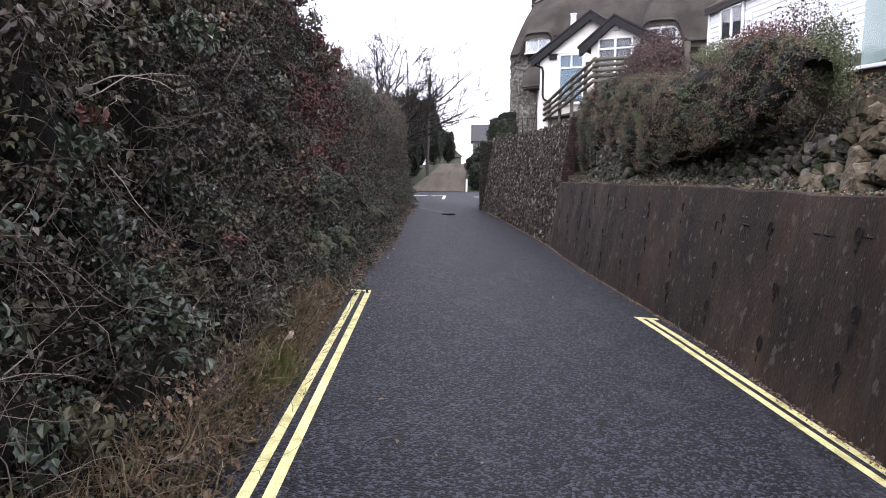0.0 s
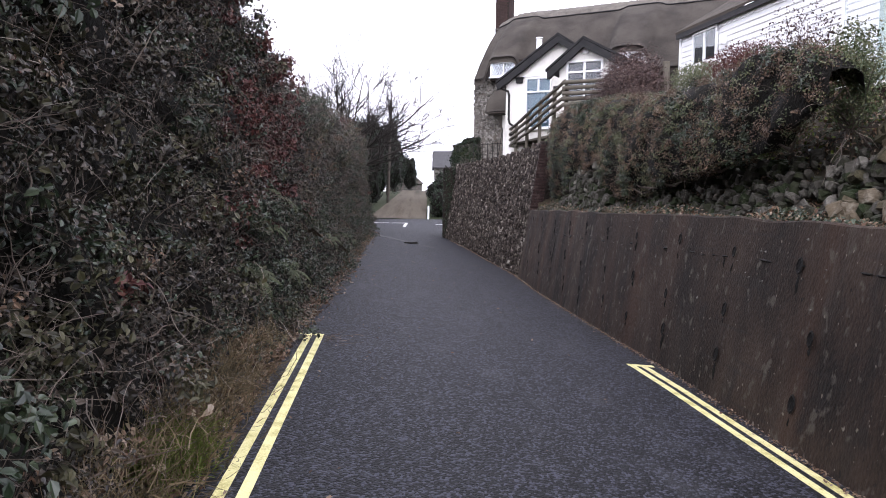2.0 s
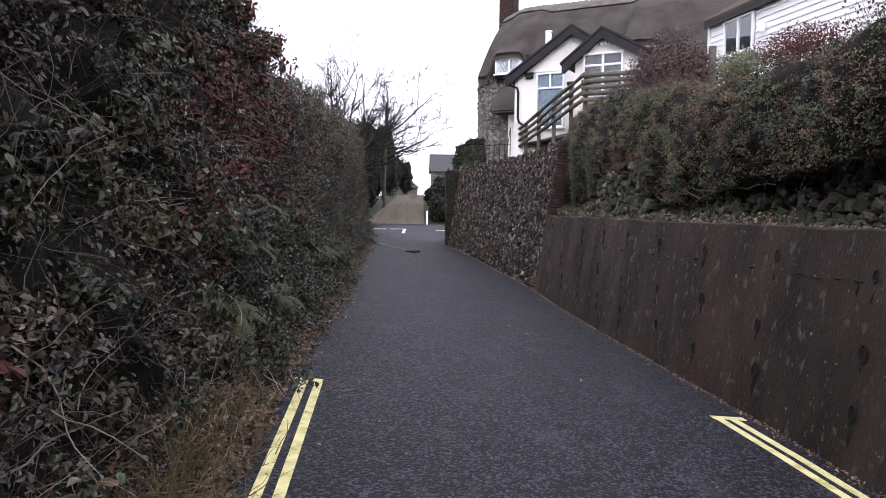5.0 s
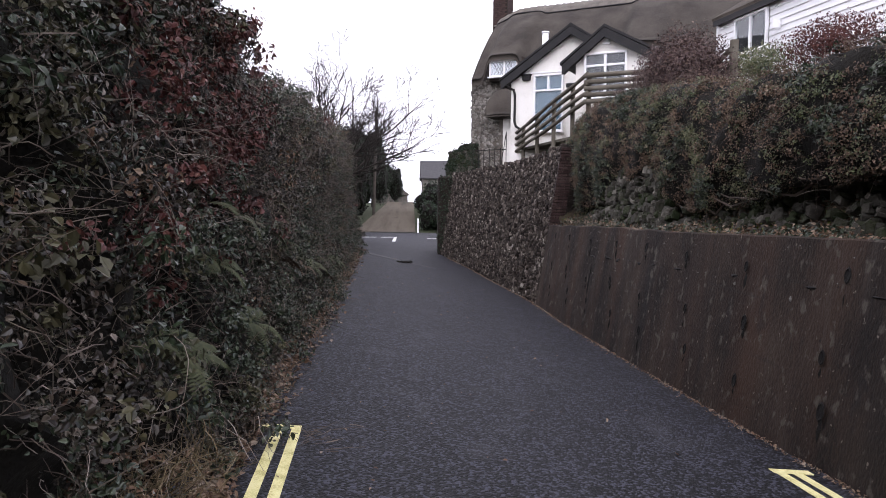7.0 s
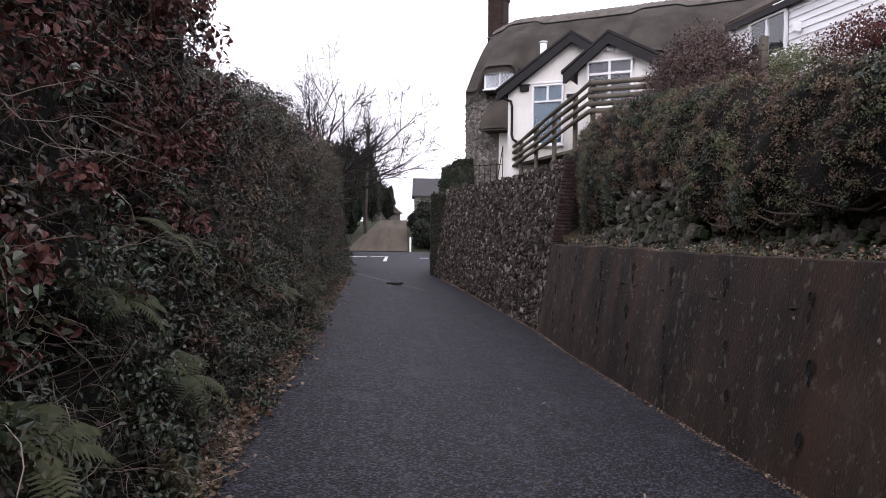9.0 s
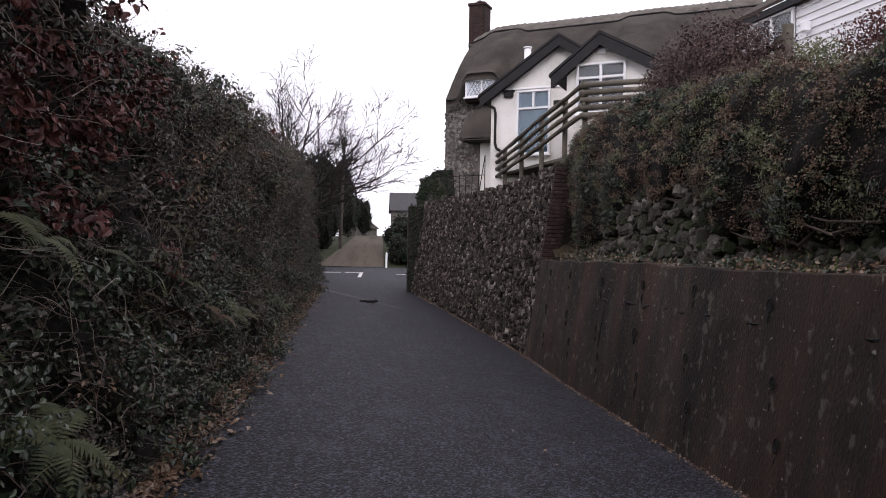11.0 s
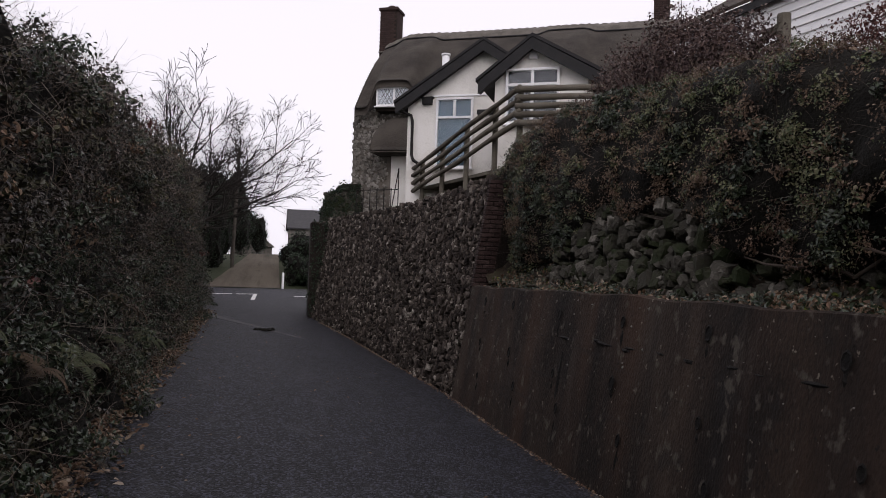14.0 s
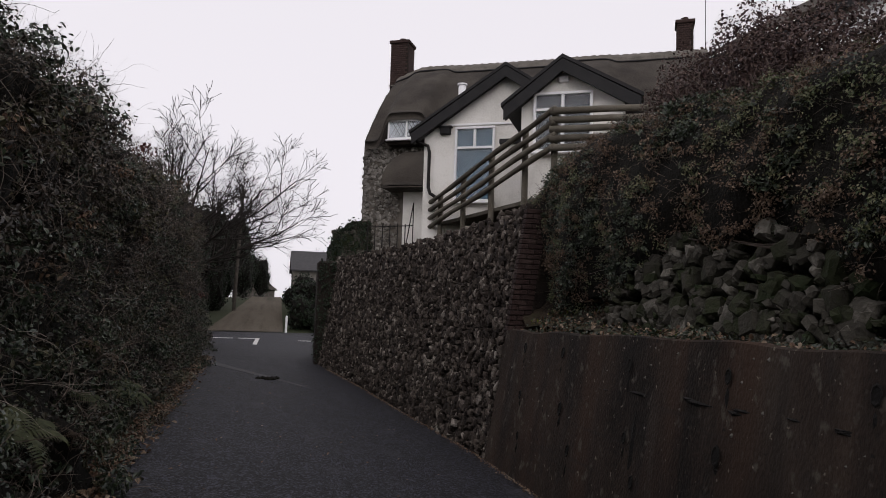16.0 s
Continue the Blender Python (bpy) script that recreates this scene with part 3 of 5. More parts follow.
def strewn(place, length, height, count, sizes, depth, seed, tall=1.0, skip=None):
    """Poses of rubble stones of many sizes, strewn over a face so that they overlap."""
    r = random.Random(seed)
    out = []
    while len(out) < count:
        s, z = r.uniform(0, length), r.uniform(0, 5)
        if z > height(s) or (skip and skip(s, z)):
            continue
        w = sizes[0] + (sizes[1] - sizes[0]) * r.random() ** 2.2
        p, q = place(s, z)
        size = Matrix.Diagonal((depth * r.uniform(0.7, 1.35), w, w * tall * r.uniform(0.6, 1.4), 1))
        out.append(Matrix.Translation(p) @ q @ Matrix.Rotation(r.gauss(0, 0.45), 4, "X") @ Matrix.Rotation(r.gauss(0, 0.22), 4, "Z") @ Matrix.Rotation(r.gauss(0, 0.15), 4, "Y") @ size)
    return out


# ---- stone retaining wall beyond the concrete one ----
STONE_TOP_Y = [15.6, 18.4, 22, 28]
STONE_TOP_Z = [3.2, 3.03, 2.98, 2.95]
SB = 0.15
ys = np.arange(JOINT, 27.6, 0.3)
tz = np.interp(ys, STONE_TOP_Y, STONE_TOP_Z)
V = []
for y, t in zip(ys, tz):
    b0 = lane_z(wall_x(y), y)
    V.append([(wall_x(y) + 0.05, y, b0 - 0.3), (wall_x(y) + 0.05 + SB * (t - b0), y, t - 0.04), (wall_x(y) + 0.5 + SB * (t - b0), y, t - 0.04), (wall_x(y) + 0.6 + SB * (t - b0), y, b0 - 0.3)])
V = np.array(V)
stone_wall = new("wall_stone", fast_mesh("wall_stone", V.reshape(-1, 3), np.concatenate([grid_faces(len(ys), 4), [[0, 1, 2, 3], [len(ys) * 4 - 1, len(ys) * 4 - 2, len(ys) * 4 - 3, len(ys) * 4 - 4]]]), MORTAR))
tagged(stone_wall, "tall leaning rubble stone retaining wall with pale flakes", "wall", kind="structure")
pool = stone_pool(14, 3, STONE)


def stone_face(s, z):
    y = JOINT + s
    b0 = lane_z(wall_x(y), y)
    return Vector((wall_x(y) + 0.05 + SB * z, y, b0 + z)), Matrix.Rotation(math.atan(0.085), 4, "Z") @ Matrix.Rotation(math.atan(SB), 4, "Y")


poses = strewn(stone_face, 11.7, lambda s: float(np.interp(JOINT + s, STONE_TOP_Y, STONE_TOP_Z) - lane_z(wall_x(JOINT + s), JOINT + s)) + 0.04, 7800, (0.03, 0.105), 0.08, 5, 1.5)
near = sorted(poses, key=lambda m: m.translation.y)
STONE_PIECES = near[:290]
joined("rubble", pool, near[290:], stone_wall, "small weathered rubble stones", STONE_LOOSE)
# brick quoin closing the near end, above the concrete wall
quoin = thing("quoin", "dark brick end of the stone wall above the concrete", "wall end", kind="structure")
bm = prism([(wall_x(JOINT) + 0.02 + SB * 1.84, 1.3), (wall_x(JOINT) + 0.62, 1.3), (wall_x(JOINT) + 0.9, 3.15), (wall_x(JOINT) + 0.02 + SB * 3.69, 3.15)], "y", JOINT - 0.06, JOINT + 0.2)
part("core", bm, MORTAR, quoin)
zc = 1.34
row = 0
while zc < 3.1:
    x0 = float(wall_x(JOINT)) + SB * (zc + 0.51) - 0.01
    for a, b in (((0, 0.215), (0.225, 0.33)) if row % 2 else ((0, 0.105), (0.115, 0.33))):
        part("brick", box(x0 + a, x0 + b, JOINT - 0.085, JOINT + 0.05, zc, zc + 0.065, 0.008), BRICK, quoin)
    zc += 0.075
    row += 1
# far end: higher ivy-grown wall block by the cottage corner
end_wall = new("wall_end", None)
end_wall = tagged(end_wall, "dark high garden wall end grown with moss", "wall", kind="structure")
part("block", prism([(0.75, -0.3), (0.95, 3.5), (1.3, 4.1), (1.5, 4.25), (2.1, 4.28), (2.1, -0.3)], "y", 28.2, 31.0), MORTAR, end_wall)
part("block", box(0.45, 2.6, 27.4, 28.2, -0.3, 2.9, 0.05), MORTAR, end_wall)
end_poses = courses(lambda s, z: (Vector((0.75 + 0.06 * z + s * 0.5, 28.2 - 0.02, z - 0.1)), Matrix.Rotation(math.radians(90), 4, "Z")), 1.9, lambda s: 4.0, 0.22, 0.15, 0.1, 9)
joined("rubble", pool, end_poses, end_wall, "mossy rubble stones", STONE_MOSSY_LOOSE)

# ---- rubble wall and rocks under the clipped hedge ----
rubble_wall = thing("rubble_wall", "mossy dry rubble wall standing on the ledge", "rubble wall", kind="structure")
mossy = stone_pool(12, 8, STONE_MOSSY)


def ledge_face(s, z):
    y = 1.0 + s
    x = wall_x(y) + batter(y) * 1.75 + float(np.interp(y, [9.0, 10.4], [0.5, 0.36])) + float(np.interp(y, [9.0, 10.4], [0.6, 0.22])) * z
    return Vector((x, y, float(top_z(y)) - 0.07 + z)), Matrix.Rotation(0.08, 4, "Z") @ Matrix.Rotation(0.22, 4, "Y")


ledge_poses = strewn(ledge_face, 12.4, lambda s: float(np.interp(s, [0, 7.8, 9.2, 12.4], [0.9, 0.5, 0.3, 0.4])), 700, (0.07, 0.17), 0.14, 12, 0.9)
LEDGE_PIECES = strewn(lambda s, z: ledge_face(9.0 + s, z - 0.02), 3.5, lambda s: float(np.interp(s, [0, 0.5, 2.6, 3.5], [0.75, 1.05, 1.1, 0.6])), 285, (0.08, 0.24), 0.17, 16, 0.85)
joined("stone_rubble", mossy, ledge_poses, rubble_wall, "small mossy stones", STONE_MOSSY_LOOSE)
rockery = thing("rockery", "big tan and grey boulders stacked above the concrete wall", "rockery", kind="structure")
tan = stone_pool(10, 21, shade("tan_boulder", [(0.03, 0.03, 0.014), (0.075, 0.065, 0.035), (0.16, 0.125, 0.082), (0.36, 0.32, 0.25)], 5.0, 0.95, 0.9, 24, spread=0.4, fine=0.5))
rock_poses = strewn(lambda s, z: (Vector((wall_x(-3.2 + s) + 0.74 + 0.62 * z, -3.2 + s, 1.48 + z)), Matrix.Rotation(0.4, 4, "Y")), 6.3, lambda s: 1.75 - 0.13 * s, 300, (0.14, 0.36), 0.24, 31, 0.7)
for i, m in enumerate(rock_poses):
    o = new("boulder", tan[i % 10])
    o.matrix_basis = m
    o.parent = rockery


# ---- foliage ----
def shell(name, ys, profile, bumps, material, label, category, nv=26, seed=0):
    """A hedge's inside, its shade painted in by the material: rings of a profile along y. Returns the object, the
    surface points and normals.
    """
    P = np.array([profile(y, nv) for y in ys])
    d1 = np.gradient(P, axis=0)
    d2 = np.gradient(P, axis=1)
    N = np.cross(d1, d2)
    N = N / np.maximum(np.linalg.norm(N, axis=2, keepdims=True), 1e-6)
    mid = P[:, [nv // 2]] * 0.25 + P[:, [-1]] * 0.75
    mid = mid * np.array((1, 1, 0.6))
    N = N * np.where((N * (P - mid)).sum(-1, keepdims=True) < 0, -1.0, 1.0)
    P = P + N * (wobble(P, 0.9, bumps) + wobble(P + 5, 0.35, bumps * 0.5))[..., None]
    ob = new(name, fast_mesh(name, P.reshape(-1, 3), grid_faces(len(ys), nv), material, True))
    return tagged(ob, label, category), P, N


def scatter(P, N, count, weight=None):
    """Random places on a gridded surface, by area."""
    a = P[:-1, :-1]
    area = np.linalg.norm(np.cross(P[1:, :-1] - a, P[:-1, 1:] - a), axis=2)
    w = area if weight is None else area * weight(a)
    idx = rng.choice(w.size, count, p=(w / w.sum()).ravel())
    i, j = np.unravel_index(idx, w.shape)
    f, g = rng.random((count, 1)), rng.random((count, 1))
    pts = P[i, j] * (1 - f) * (1 - g) + P[i + 1, j] * f * (1 - g) + P[i, j + 1] * (1 - f) * g + P[i + 1, j + 1] * f * g
    return pts, N[i, j]


HEDGE_Y = [-14, 5, 6.7, 7.5, 8.6, 10.5, 12.4, 13.8, 15.0, 16.1, 17.5, 20, 26, 33.5]
HEDGE_H = [5.8, 5.6, 4.95, 4.12, 3.9, 4.1, 4.1, 4.25, 4.55, 4.25, 4.45, 4.5, 4.75, 4.8]


def hedge_profile(y, nv):
    h, x = float(np.interp(y, HEDGE_Y, HEDGE_H)) - 0.1, float(left_x(y))
    t = np.linspace(0, 1, nv)
    z = np.where(t < 0.72, t / 0.72 * h * 0.9, h * (0.9 + 0.1 * np.sin((t - 0.72) / 0.28 * math.pi / 2)))
    lean = 0.42 * (1 - np.exp(-z * 1.1)) + 0.05 * z
    top = 0.42 + 0.045 * h
    xx = x - 0.12 - np.where(t < 0.72, lean, top + (t - 0.72) / 0.28 * 1.9)
    return np.stack([xx, np.full(nv, y), z - 0.15], 1)


left_hedge, LP, LN = shell("hedge", np.arange(-13, 33.6, 0.2), hedge_profile, 0.36, CORE_SHADE_AND_CLOD, "tall wild winter hedge of bramble, ivy and dead stems", "hedge", 44)


def clumps(pts, size, seed):
    return wobble(pts + seed * 3.7, size, 1.0) + 0.35 * rng.normal(0, 1, len(pts))


def near_weight(a):
    return np.where(a[..., 1] < -3, 0.04, 1.0) * np.interp(a[..., 1], [0, 14, 33], [1.5, 1.2, 0.7])


def sprays(parent, P, N, count, per, recipe, reach, radius, weight=None):
    """Leaves in sprays that stand out from a hedge's shade-coloured inside, one kind of leaf to a spray."""
    centres, nrm = scatter(P, N, count, weight)
    centres = centres + nrm * (rng.random((count, 1)) ** 1.3 * reach - 0.04)
    keep = rng.random(count) < np.clip(0.62 + 1.3 * wobble(centres + 11, 0.24, 1.0) + 0.9 * wobble(centres + 4, 0.6, 1.0), 0.06, 1)
    centres, nrm = centres[keep], nrm[keep]
    pick = np.argmax(np.stack([clumps(centres, size, i + 1) + bias + (up(centres) if up else 0) for i, (_, _, size, bias, up, _) in enumerate(recipe)]), 0)
    for i, (name, material, _, _, _, leaf) in enumerate(recipe):
        c, d = centres[pick == i], nrm[pick == i]
        rad = rng.uniform(*radius, len(c))
        much = np.maximum(3, (per * (rad / radius[1]) ** 1.5 * rng.uniform(0.5, 1.4, len(c))).astype(int))
        who = np.repeat(np.arange(len(c)), much)
        off = unit(rng.normal(0, 1, (len(who), 3))) * rng.random((len(who), 1)) ** 0.5
        off[:, 2] *= 0.75
        pts = c[who] + off * rad[who][:, None]
        face = off * 0.6 + d[who] * 0.5 + np.array((0, 0, 0.55))
        s = (rng.uniform(*leaf, len(c)))[who] * rng.uniform(0.6, 1.25, len(who))
        o = new(name, leaf_mesh(name, pts, face, s, material))
        o.parent = parent
        tagged(o, kind="stuff")


sprays(left_hedge, LP, LN, 17000, 58, [
    ("ivy_leaves", IVY, 0.9, -0.05, lambda p: 0.85 * (p[:, 1] > 4.2) * (p[:, 2] < 1.7) + 0.5 * ((p[:, 1] > 8.5) & (p[:, 1] < 15) & (p[:, 2] > 3.3)), (0.03, 0.062)),
    ("bramble_leaves", BRAMBLE, 0.55, 0.3, None, (0.024, 0.052)),
    ("olive_leaves", OLIVE, 0.6, -0.1, lambda p: 0.4 * (p[:, 1] > 9) * (p[:, 2] < 1.5), (0.035, 0.065)),
    ("dead_leaves", DEAD_LEAF, 0.5, -0.6, lambda p: 0.8 * (p[:, 2] < 0.55) * (p[:, 1] < 4) + 0.2 * (p[:, 2] < 0.3), (0.028, 0.06)),
    ("russet_leaves", RUSSET, 1.1, -0.95, lambda p: 1.15 * ((p[:, 1] > 4) & (p[:, 1] < 10) & (p[:, 2] > 1.2)), (0.04, 0.08)),
], 0.42, (0.07, 0.2), near_weight)
pts, nrm = scatter(LP, LN, 15000, near_weight)
ways = nrm * 0.45 + rng.normal(0, 0.7, (15000, 3)) + np.array((0, 0, 0.1))
o = new("bramble", stick_mesh("bramble", pts + nrm * (0.3 * rng.random((len(pts), 1)) - 0.02), ways, rng.uniform(0.15, 0.6, 15000), rng.uniform(0.0018, 0.0048, 15000), TWIG, 0.34, 5, 0.15))
o.parent = left_hedge
tagged(o, "bare grey-brown bramble and briar stems", kind="stuff")


pts, nrm = scatter(LP, LN, 1900, near_weight)
o = new("cane_growth", stick_mesh("cane_growth", pts + nrm * 0.16, nrm * 0.3 + rng.normal(0, 0.6, (1900, 3)) + np.array((0.0, 0, 0.35)), rng.uniform(0.3, 0.9, 1900), rng.uniform(0.002, 0.0048, 1900), PALE_CANE, 0.55, 9, 0.6))
o.parent = left_hedge
tagged(o, "long pale arching bramble canes", kind="stuff")
sel = (LP[:, 29:, 2] > 2.4)
tp, tn = LP[:, 29:][sel], LN[:, 29:][sel]
pickt = rng.integers(0, len(tp), 1500)
o = new("top_growth", stick_mesh("top_growth", tp[pickt], tn[pickt] * 0.3 + rng.normal(0, 0.35, (1500, 3)) + np.array((0.1, 0, 0.9)), rng.uniform(0.25, 0.8, 1500), rng.uniform(0.002, 0.005, 1500), TWIG, 0.3))
o.parent = left_hedge
tagged(o, "thin upright sprigs along the hedge top", kind="stuff")


def fern(m, fronds, length, material, label):
    f = thing("fern", label, "fern", m, "ferns in the hedge bank")
    for k in range(fronds):
        a = 2 * math.pi * k / fronds + rng.normal(0, 0.3)
        d, steps = np.array((math.cos(a), math.sin(a), 0)), 16
        V, F = [], []
        for i in range(steps):
            s = i / steps
            c = d * length * s + np.array((0, 0, length * (0.55 * s - 0.75 * s * s)))
            w = length * 0.24 * math.sin(math.pi * min(1, 0.15 + s * 0.95)) + 0.01
            sd = np.array((-d[1], d[0], -0.15))
            for sg in (1, -1):
                b = len(V)
                V += [c - d * 0.012, c + sd * sg * w + d * w * 0.35 - np.array((0, 0, 0.02)), c + d * length / steps * 0.7]
                F.append([b, b + 1, b + 2])
        o = new("frond", fast_mesh("frond", np.array(V), np.array(F), material))
        o.parent = f
    return f


for y0, z0, green in ((5.2, 1.35, 1), (6.2, 1.7, 1), (6.0, 0.75, 1), (7.6, 1.5, 1), (8.2, 1.15, 0), (9.0, 1.3, 1), (10.0, 0.9, 0), (11.0, 0.8, 1), (12.0, 0.6, 0), (13.0, 0.7, 1), (13.6, 1.1, 0), (14.6, 0.6, 1), (4.0, 0.9, 1)):
    x0 = float(left_x(y0)) - 0.12 - 0.42 * (1 - math.exp(-z0 * 1.1)) - 0.05 * z0 + 0.34
    fern(pose(x0, y0, z0, 0, 35, rng.uniform(-40, 40)), 7, rng.uniform(0.24, 0.36), FERN if green else DEAD_FERN, "green arching fern rooted in the hedge bank" if green else "withered brown fern in the hedge bank")


def tufts(name, centres, count, length, material, label, category, spread=0.14):
    """Grass: thin upright blades round some centres."""
    c = np.array(centres, float)[rng.integers(0, len(centres), count)]
    st = c + rng.normal(0, 1, (count, 3)) * np.array((spread, spread * 1.4, 0.0))
    st[:, 2] = c[:, 2] + rng.uniform(-0.03, 0.03, count)
    ob = new(name, stick_mesh(name, st, rng.normal(0, 0.5, (count, 3)) + np.array((0.35, 0, 0.9)), rng.uniform(0.5, 1.2, count) * length, rng.uniform(0.0025, 0.005, count), material, 0.6, 4))
    return tagged(ob, label, category, kind="stuff")


tufts("grass", [(float(left_x(y)) + 0.02, y, 0.06) for y in np.arange(-2, 3.6, 0.4)] + [(float(left_x(y)) - 0.05, y, 0.32) for y in np.arange(-1.8, 4, 0.5)], 2400, 0.3, STRAW, "straw-coloured winter grass along the verge", "grass")
tufts("moss_tuft", [(-1.92, 1.0, 0.06), (-1.95, 1.25, 0.12), (-2.0, 0.9, 0.2), (-2.02, 1.15, 0.26)], 3000, 0.13, MOSS, "bright yellow-green mossy tuft at the lane edge", "moss", 0.11)

# leaf litter at both edges of the lane
n = 13000
yy = rng.uniform(-3, 26, n)
side = rng.random(n) < 0.72
xx = np.where(side, left_x(yy) - 0.1 + np.abs(rng.normal(0, 0.15, n)), wall_x(yy) - 0.02 - np.abs(rng.normal(0, 0.05, n)))
clear = -1.3 - 0.0485 * (yy + 6.5)
xx = np.where(side & (yy < 5.5), np.minimum(xx, clear - 0.06 * rng.random(n)), xx)
pts = np.stack([xx, yy, lane_z(xx, yy) + 0.014 + 0.02 * rng.random(n)], 1)
litter = new("leaf_litter", leaf_mesh("leaf_litter", pts, np.tile((0.0, 0.0, 1.4), (n, 1)), np.where(side, rng.uniform(0.03, 0.085, n), rng.uniform(0.012, 0.035, n)), DEAD_LEAF, 0.0))
tagged(litter, "curled brown fallen leaves along the lane edges", "leaf litter", kind="stuff")
n = 240
yy = rng.uniform(-2, 24, n)
xx = left_x(yy) + rng.random(n) ** 2 * 3.6
pts = np.stack([xx, yy, lane_z(xx, yy) + 0.016], 1)
o = new("fallen_leaf_scatter", leaf_mesh("fallen_leaf_scatter", pts, np.tile((0.0, 0.0, 2.0), (n, 1)), rng.uniform(0.02, 0.05, n), DEAD_LEAF, 0.0))
tagged(o, "single fallen leaves and bits on the asphalt", "leaf litter", kind="stuff")
st = np.array([(-1.42, 5.15, 0.02)]) + rng.normal(0, 1, (26, 3)) * np.array((0.09, 0.16, 0.003))
st[:, 2] = lane_z(st[:, 0], st[:, 1]) + 0.02
wy = rng.normal(0, 1, (26, 3)) * np.array((1, 0.6, 0.05))
o = new("dropped_twigs", stick_mesh("dropped_twigs", st, wy, rng.uniform(0.12, 0.3, 26), np.full(26, 0.004), TWIG, 0.12))
tagged(o, "small broken twigs lying by the yellow lines", "twigs", kind="stuff")
debris = thing("debris", "dark clump of debris lying on the lane", "debris", pose(-0.85, 22.2, float(lane_z(-0.85, 22.2)) + 0.01))
for k in range(5):
    bm = bmesh.new()
    bmesh.ops.create_icosphere(bm, subdivisions=1, radius=0.075)
    for v in bm.verts:
        v.co = Vector((v.co.x * 1.3 * rng.uniform(0.7, 1.3), v.co.y * rng.uniform(0.7, 1.3), max(0, v.co.z) * 1.0)) + Vector((-0.2 + 0.1 * k, 0.08 * math.sin(k * 2), 0))
    part("clod", bm, CORE_SHADE_AND_CLOD, debris)

# ---- clipped hedge on the bank ----
CY = [3.1, 3.5, 4.3, 5.5, 7, 8.3, 9.2, 9.8, 10.3, 11.0, 12.1, 12.8, 13.3, 14.1, 15.5, 15.9, 16.5]
C_TOP = [2.95, 3.25, 3.42, 3.3, 3.22, 3.3, 3.45, 3.6, 3.66, 3.7, 3.8, 3.86, 3.92, 3.9, 3.8, 3.72, 3.5]
C_LOW = [2.7, 2.5, 2.3, 2.15, 2.0, 1.86, 1.76, 1.78, 2.1, 2.32, 2.34, 2.2, 1.9, 1.72, 1.6, 2.9, 3.05]


def clipped_profile(y, nv):
    t = np.linspace(0, 1, nv)
    lo, hi = float(np.interp(y, CY, C_LOW)), float(np.interp(y, CY, C_TOP))
    x0 = float(wall_x(y) + batter(y) * 1.75) + np.interp(y, [2, 12, 14.5, 15.6], [0.3, 0.42, 0.35, 0.5])
    z = np.interp(t, [0, 0.15, 0.6, 0.75, 0.9, 1.0], [lo + 0.12, lo, hi - 0.25, hi - 0.02, hi, hi - 0.3])
    x = np.interp(t, [0, 0.15, 0.35, 0.6, 0.75, 0.9, 1.0], [x0 + 0.7, x0 + 0.15, x0, x0 + 0.1, x0 + 0.3, x0 + 1.0, x0 + 1.3])
    x = x0 + (x - x0) * float(np.interp(y, [3.1, 5, 8], [0.35, 0.55, 1.0]))
    return np.stack([x, np.full(nv, y), z], 1)


clipped, CP, CN = shell("hedge", np.arange(3.1, 16.55, 0.15), clipped_profile, 0.14, CORE_SHADE_AND_CLOD, "clipped mixed hedge with green and russet leaves overhanging the ledge", "hedge", 24)
sprays(clipped, CP, CN, 9500, 56, [
    ("green_leaves", CLIPPED, 0.8, 0.3, None, (0.016, 0.032)),
    ("brown_leaves", HEDGE_BROWN, 0.6, 0.52, None, (0.016, 0.032)),
    ("russet_leaves", DEAD_LEAF, 0.5, -0.8, None, (0.016, 0.032)),
    ("ivy_leaves", IVY, 0.7, -0.1, lambda p: 0.5 * (p[:, 1] > 12), (0.026, 0.048)),
], 0.13, (0.05, 0.12))
pts, nrm = scatter(CP, CN, 4200)
o = new("stem_growth", stick_mesh("stem_growth", pts - nrm * 0.05, nrm * 0.7 + rng.normal(0, 0.6, (4200, 3)), rng.uniform(0.12, 0.36, 4200), rng.uniform(0.0015, 0.0035, 4200), TWIG))
o.parent = clipped
tagged(o, kind="stuff")
# thick laid stems showing under the hedge
for k in range(16):
    y0 = 4.3 + k * 0.56 + rng.normal(0, 0.15)
    x0 = float(wall_x(y0) + batter(y0) * 1.75) + 0.5
    z0 = float(np.interp(y0, CY, C_LOW))
    pth = [(x0 + 0.1 + rng.normal(0, 0.08), y0 - 0.35, z0 + 0.06), (x0 + 0.08, y0 - 0.12, z0 - 0.02 + rng.normal(0, 0.04)), (x0 + 0.02, y0 + 0.12, z0 + rng.normal(0.0, 0.04)), (x0 + rng.normal(0, 0.05), y0 + 0.4, z0 + 0.02), (x0 - 0.02, y0 + 0.7, z0 + 0.08)]
    part("stem", rod(pth, [0.01, 0.016, 0.015, 0.011, 0.005], 6), TWIG, clipped)


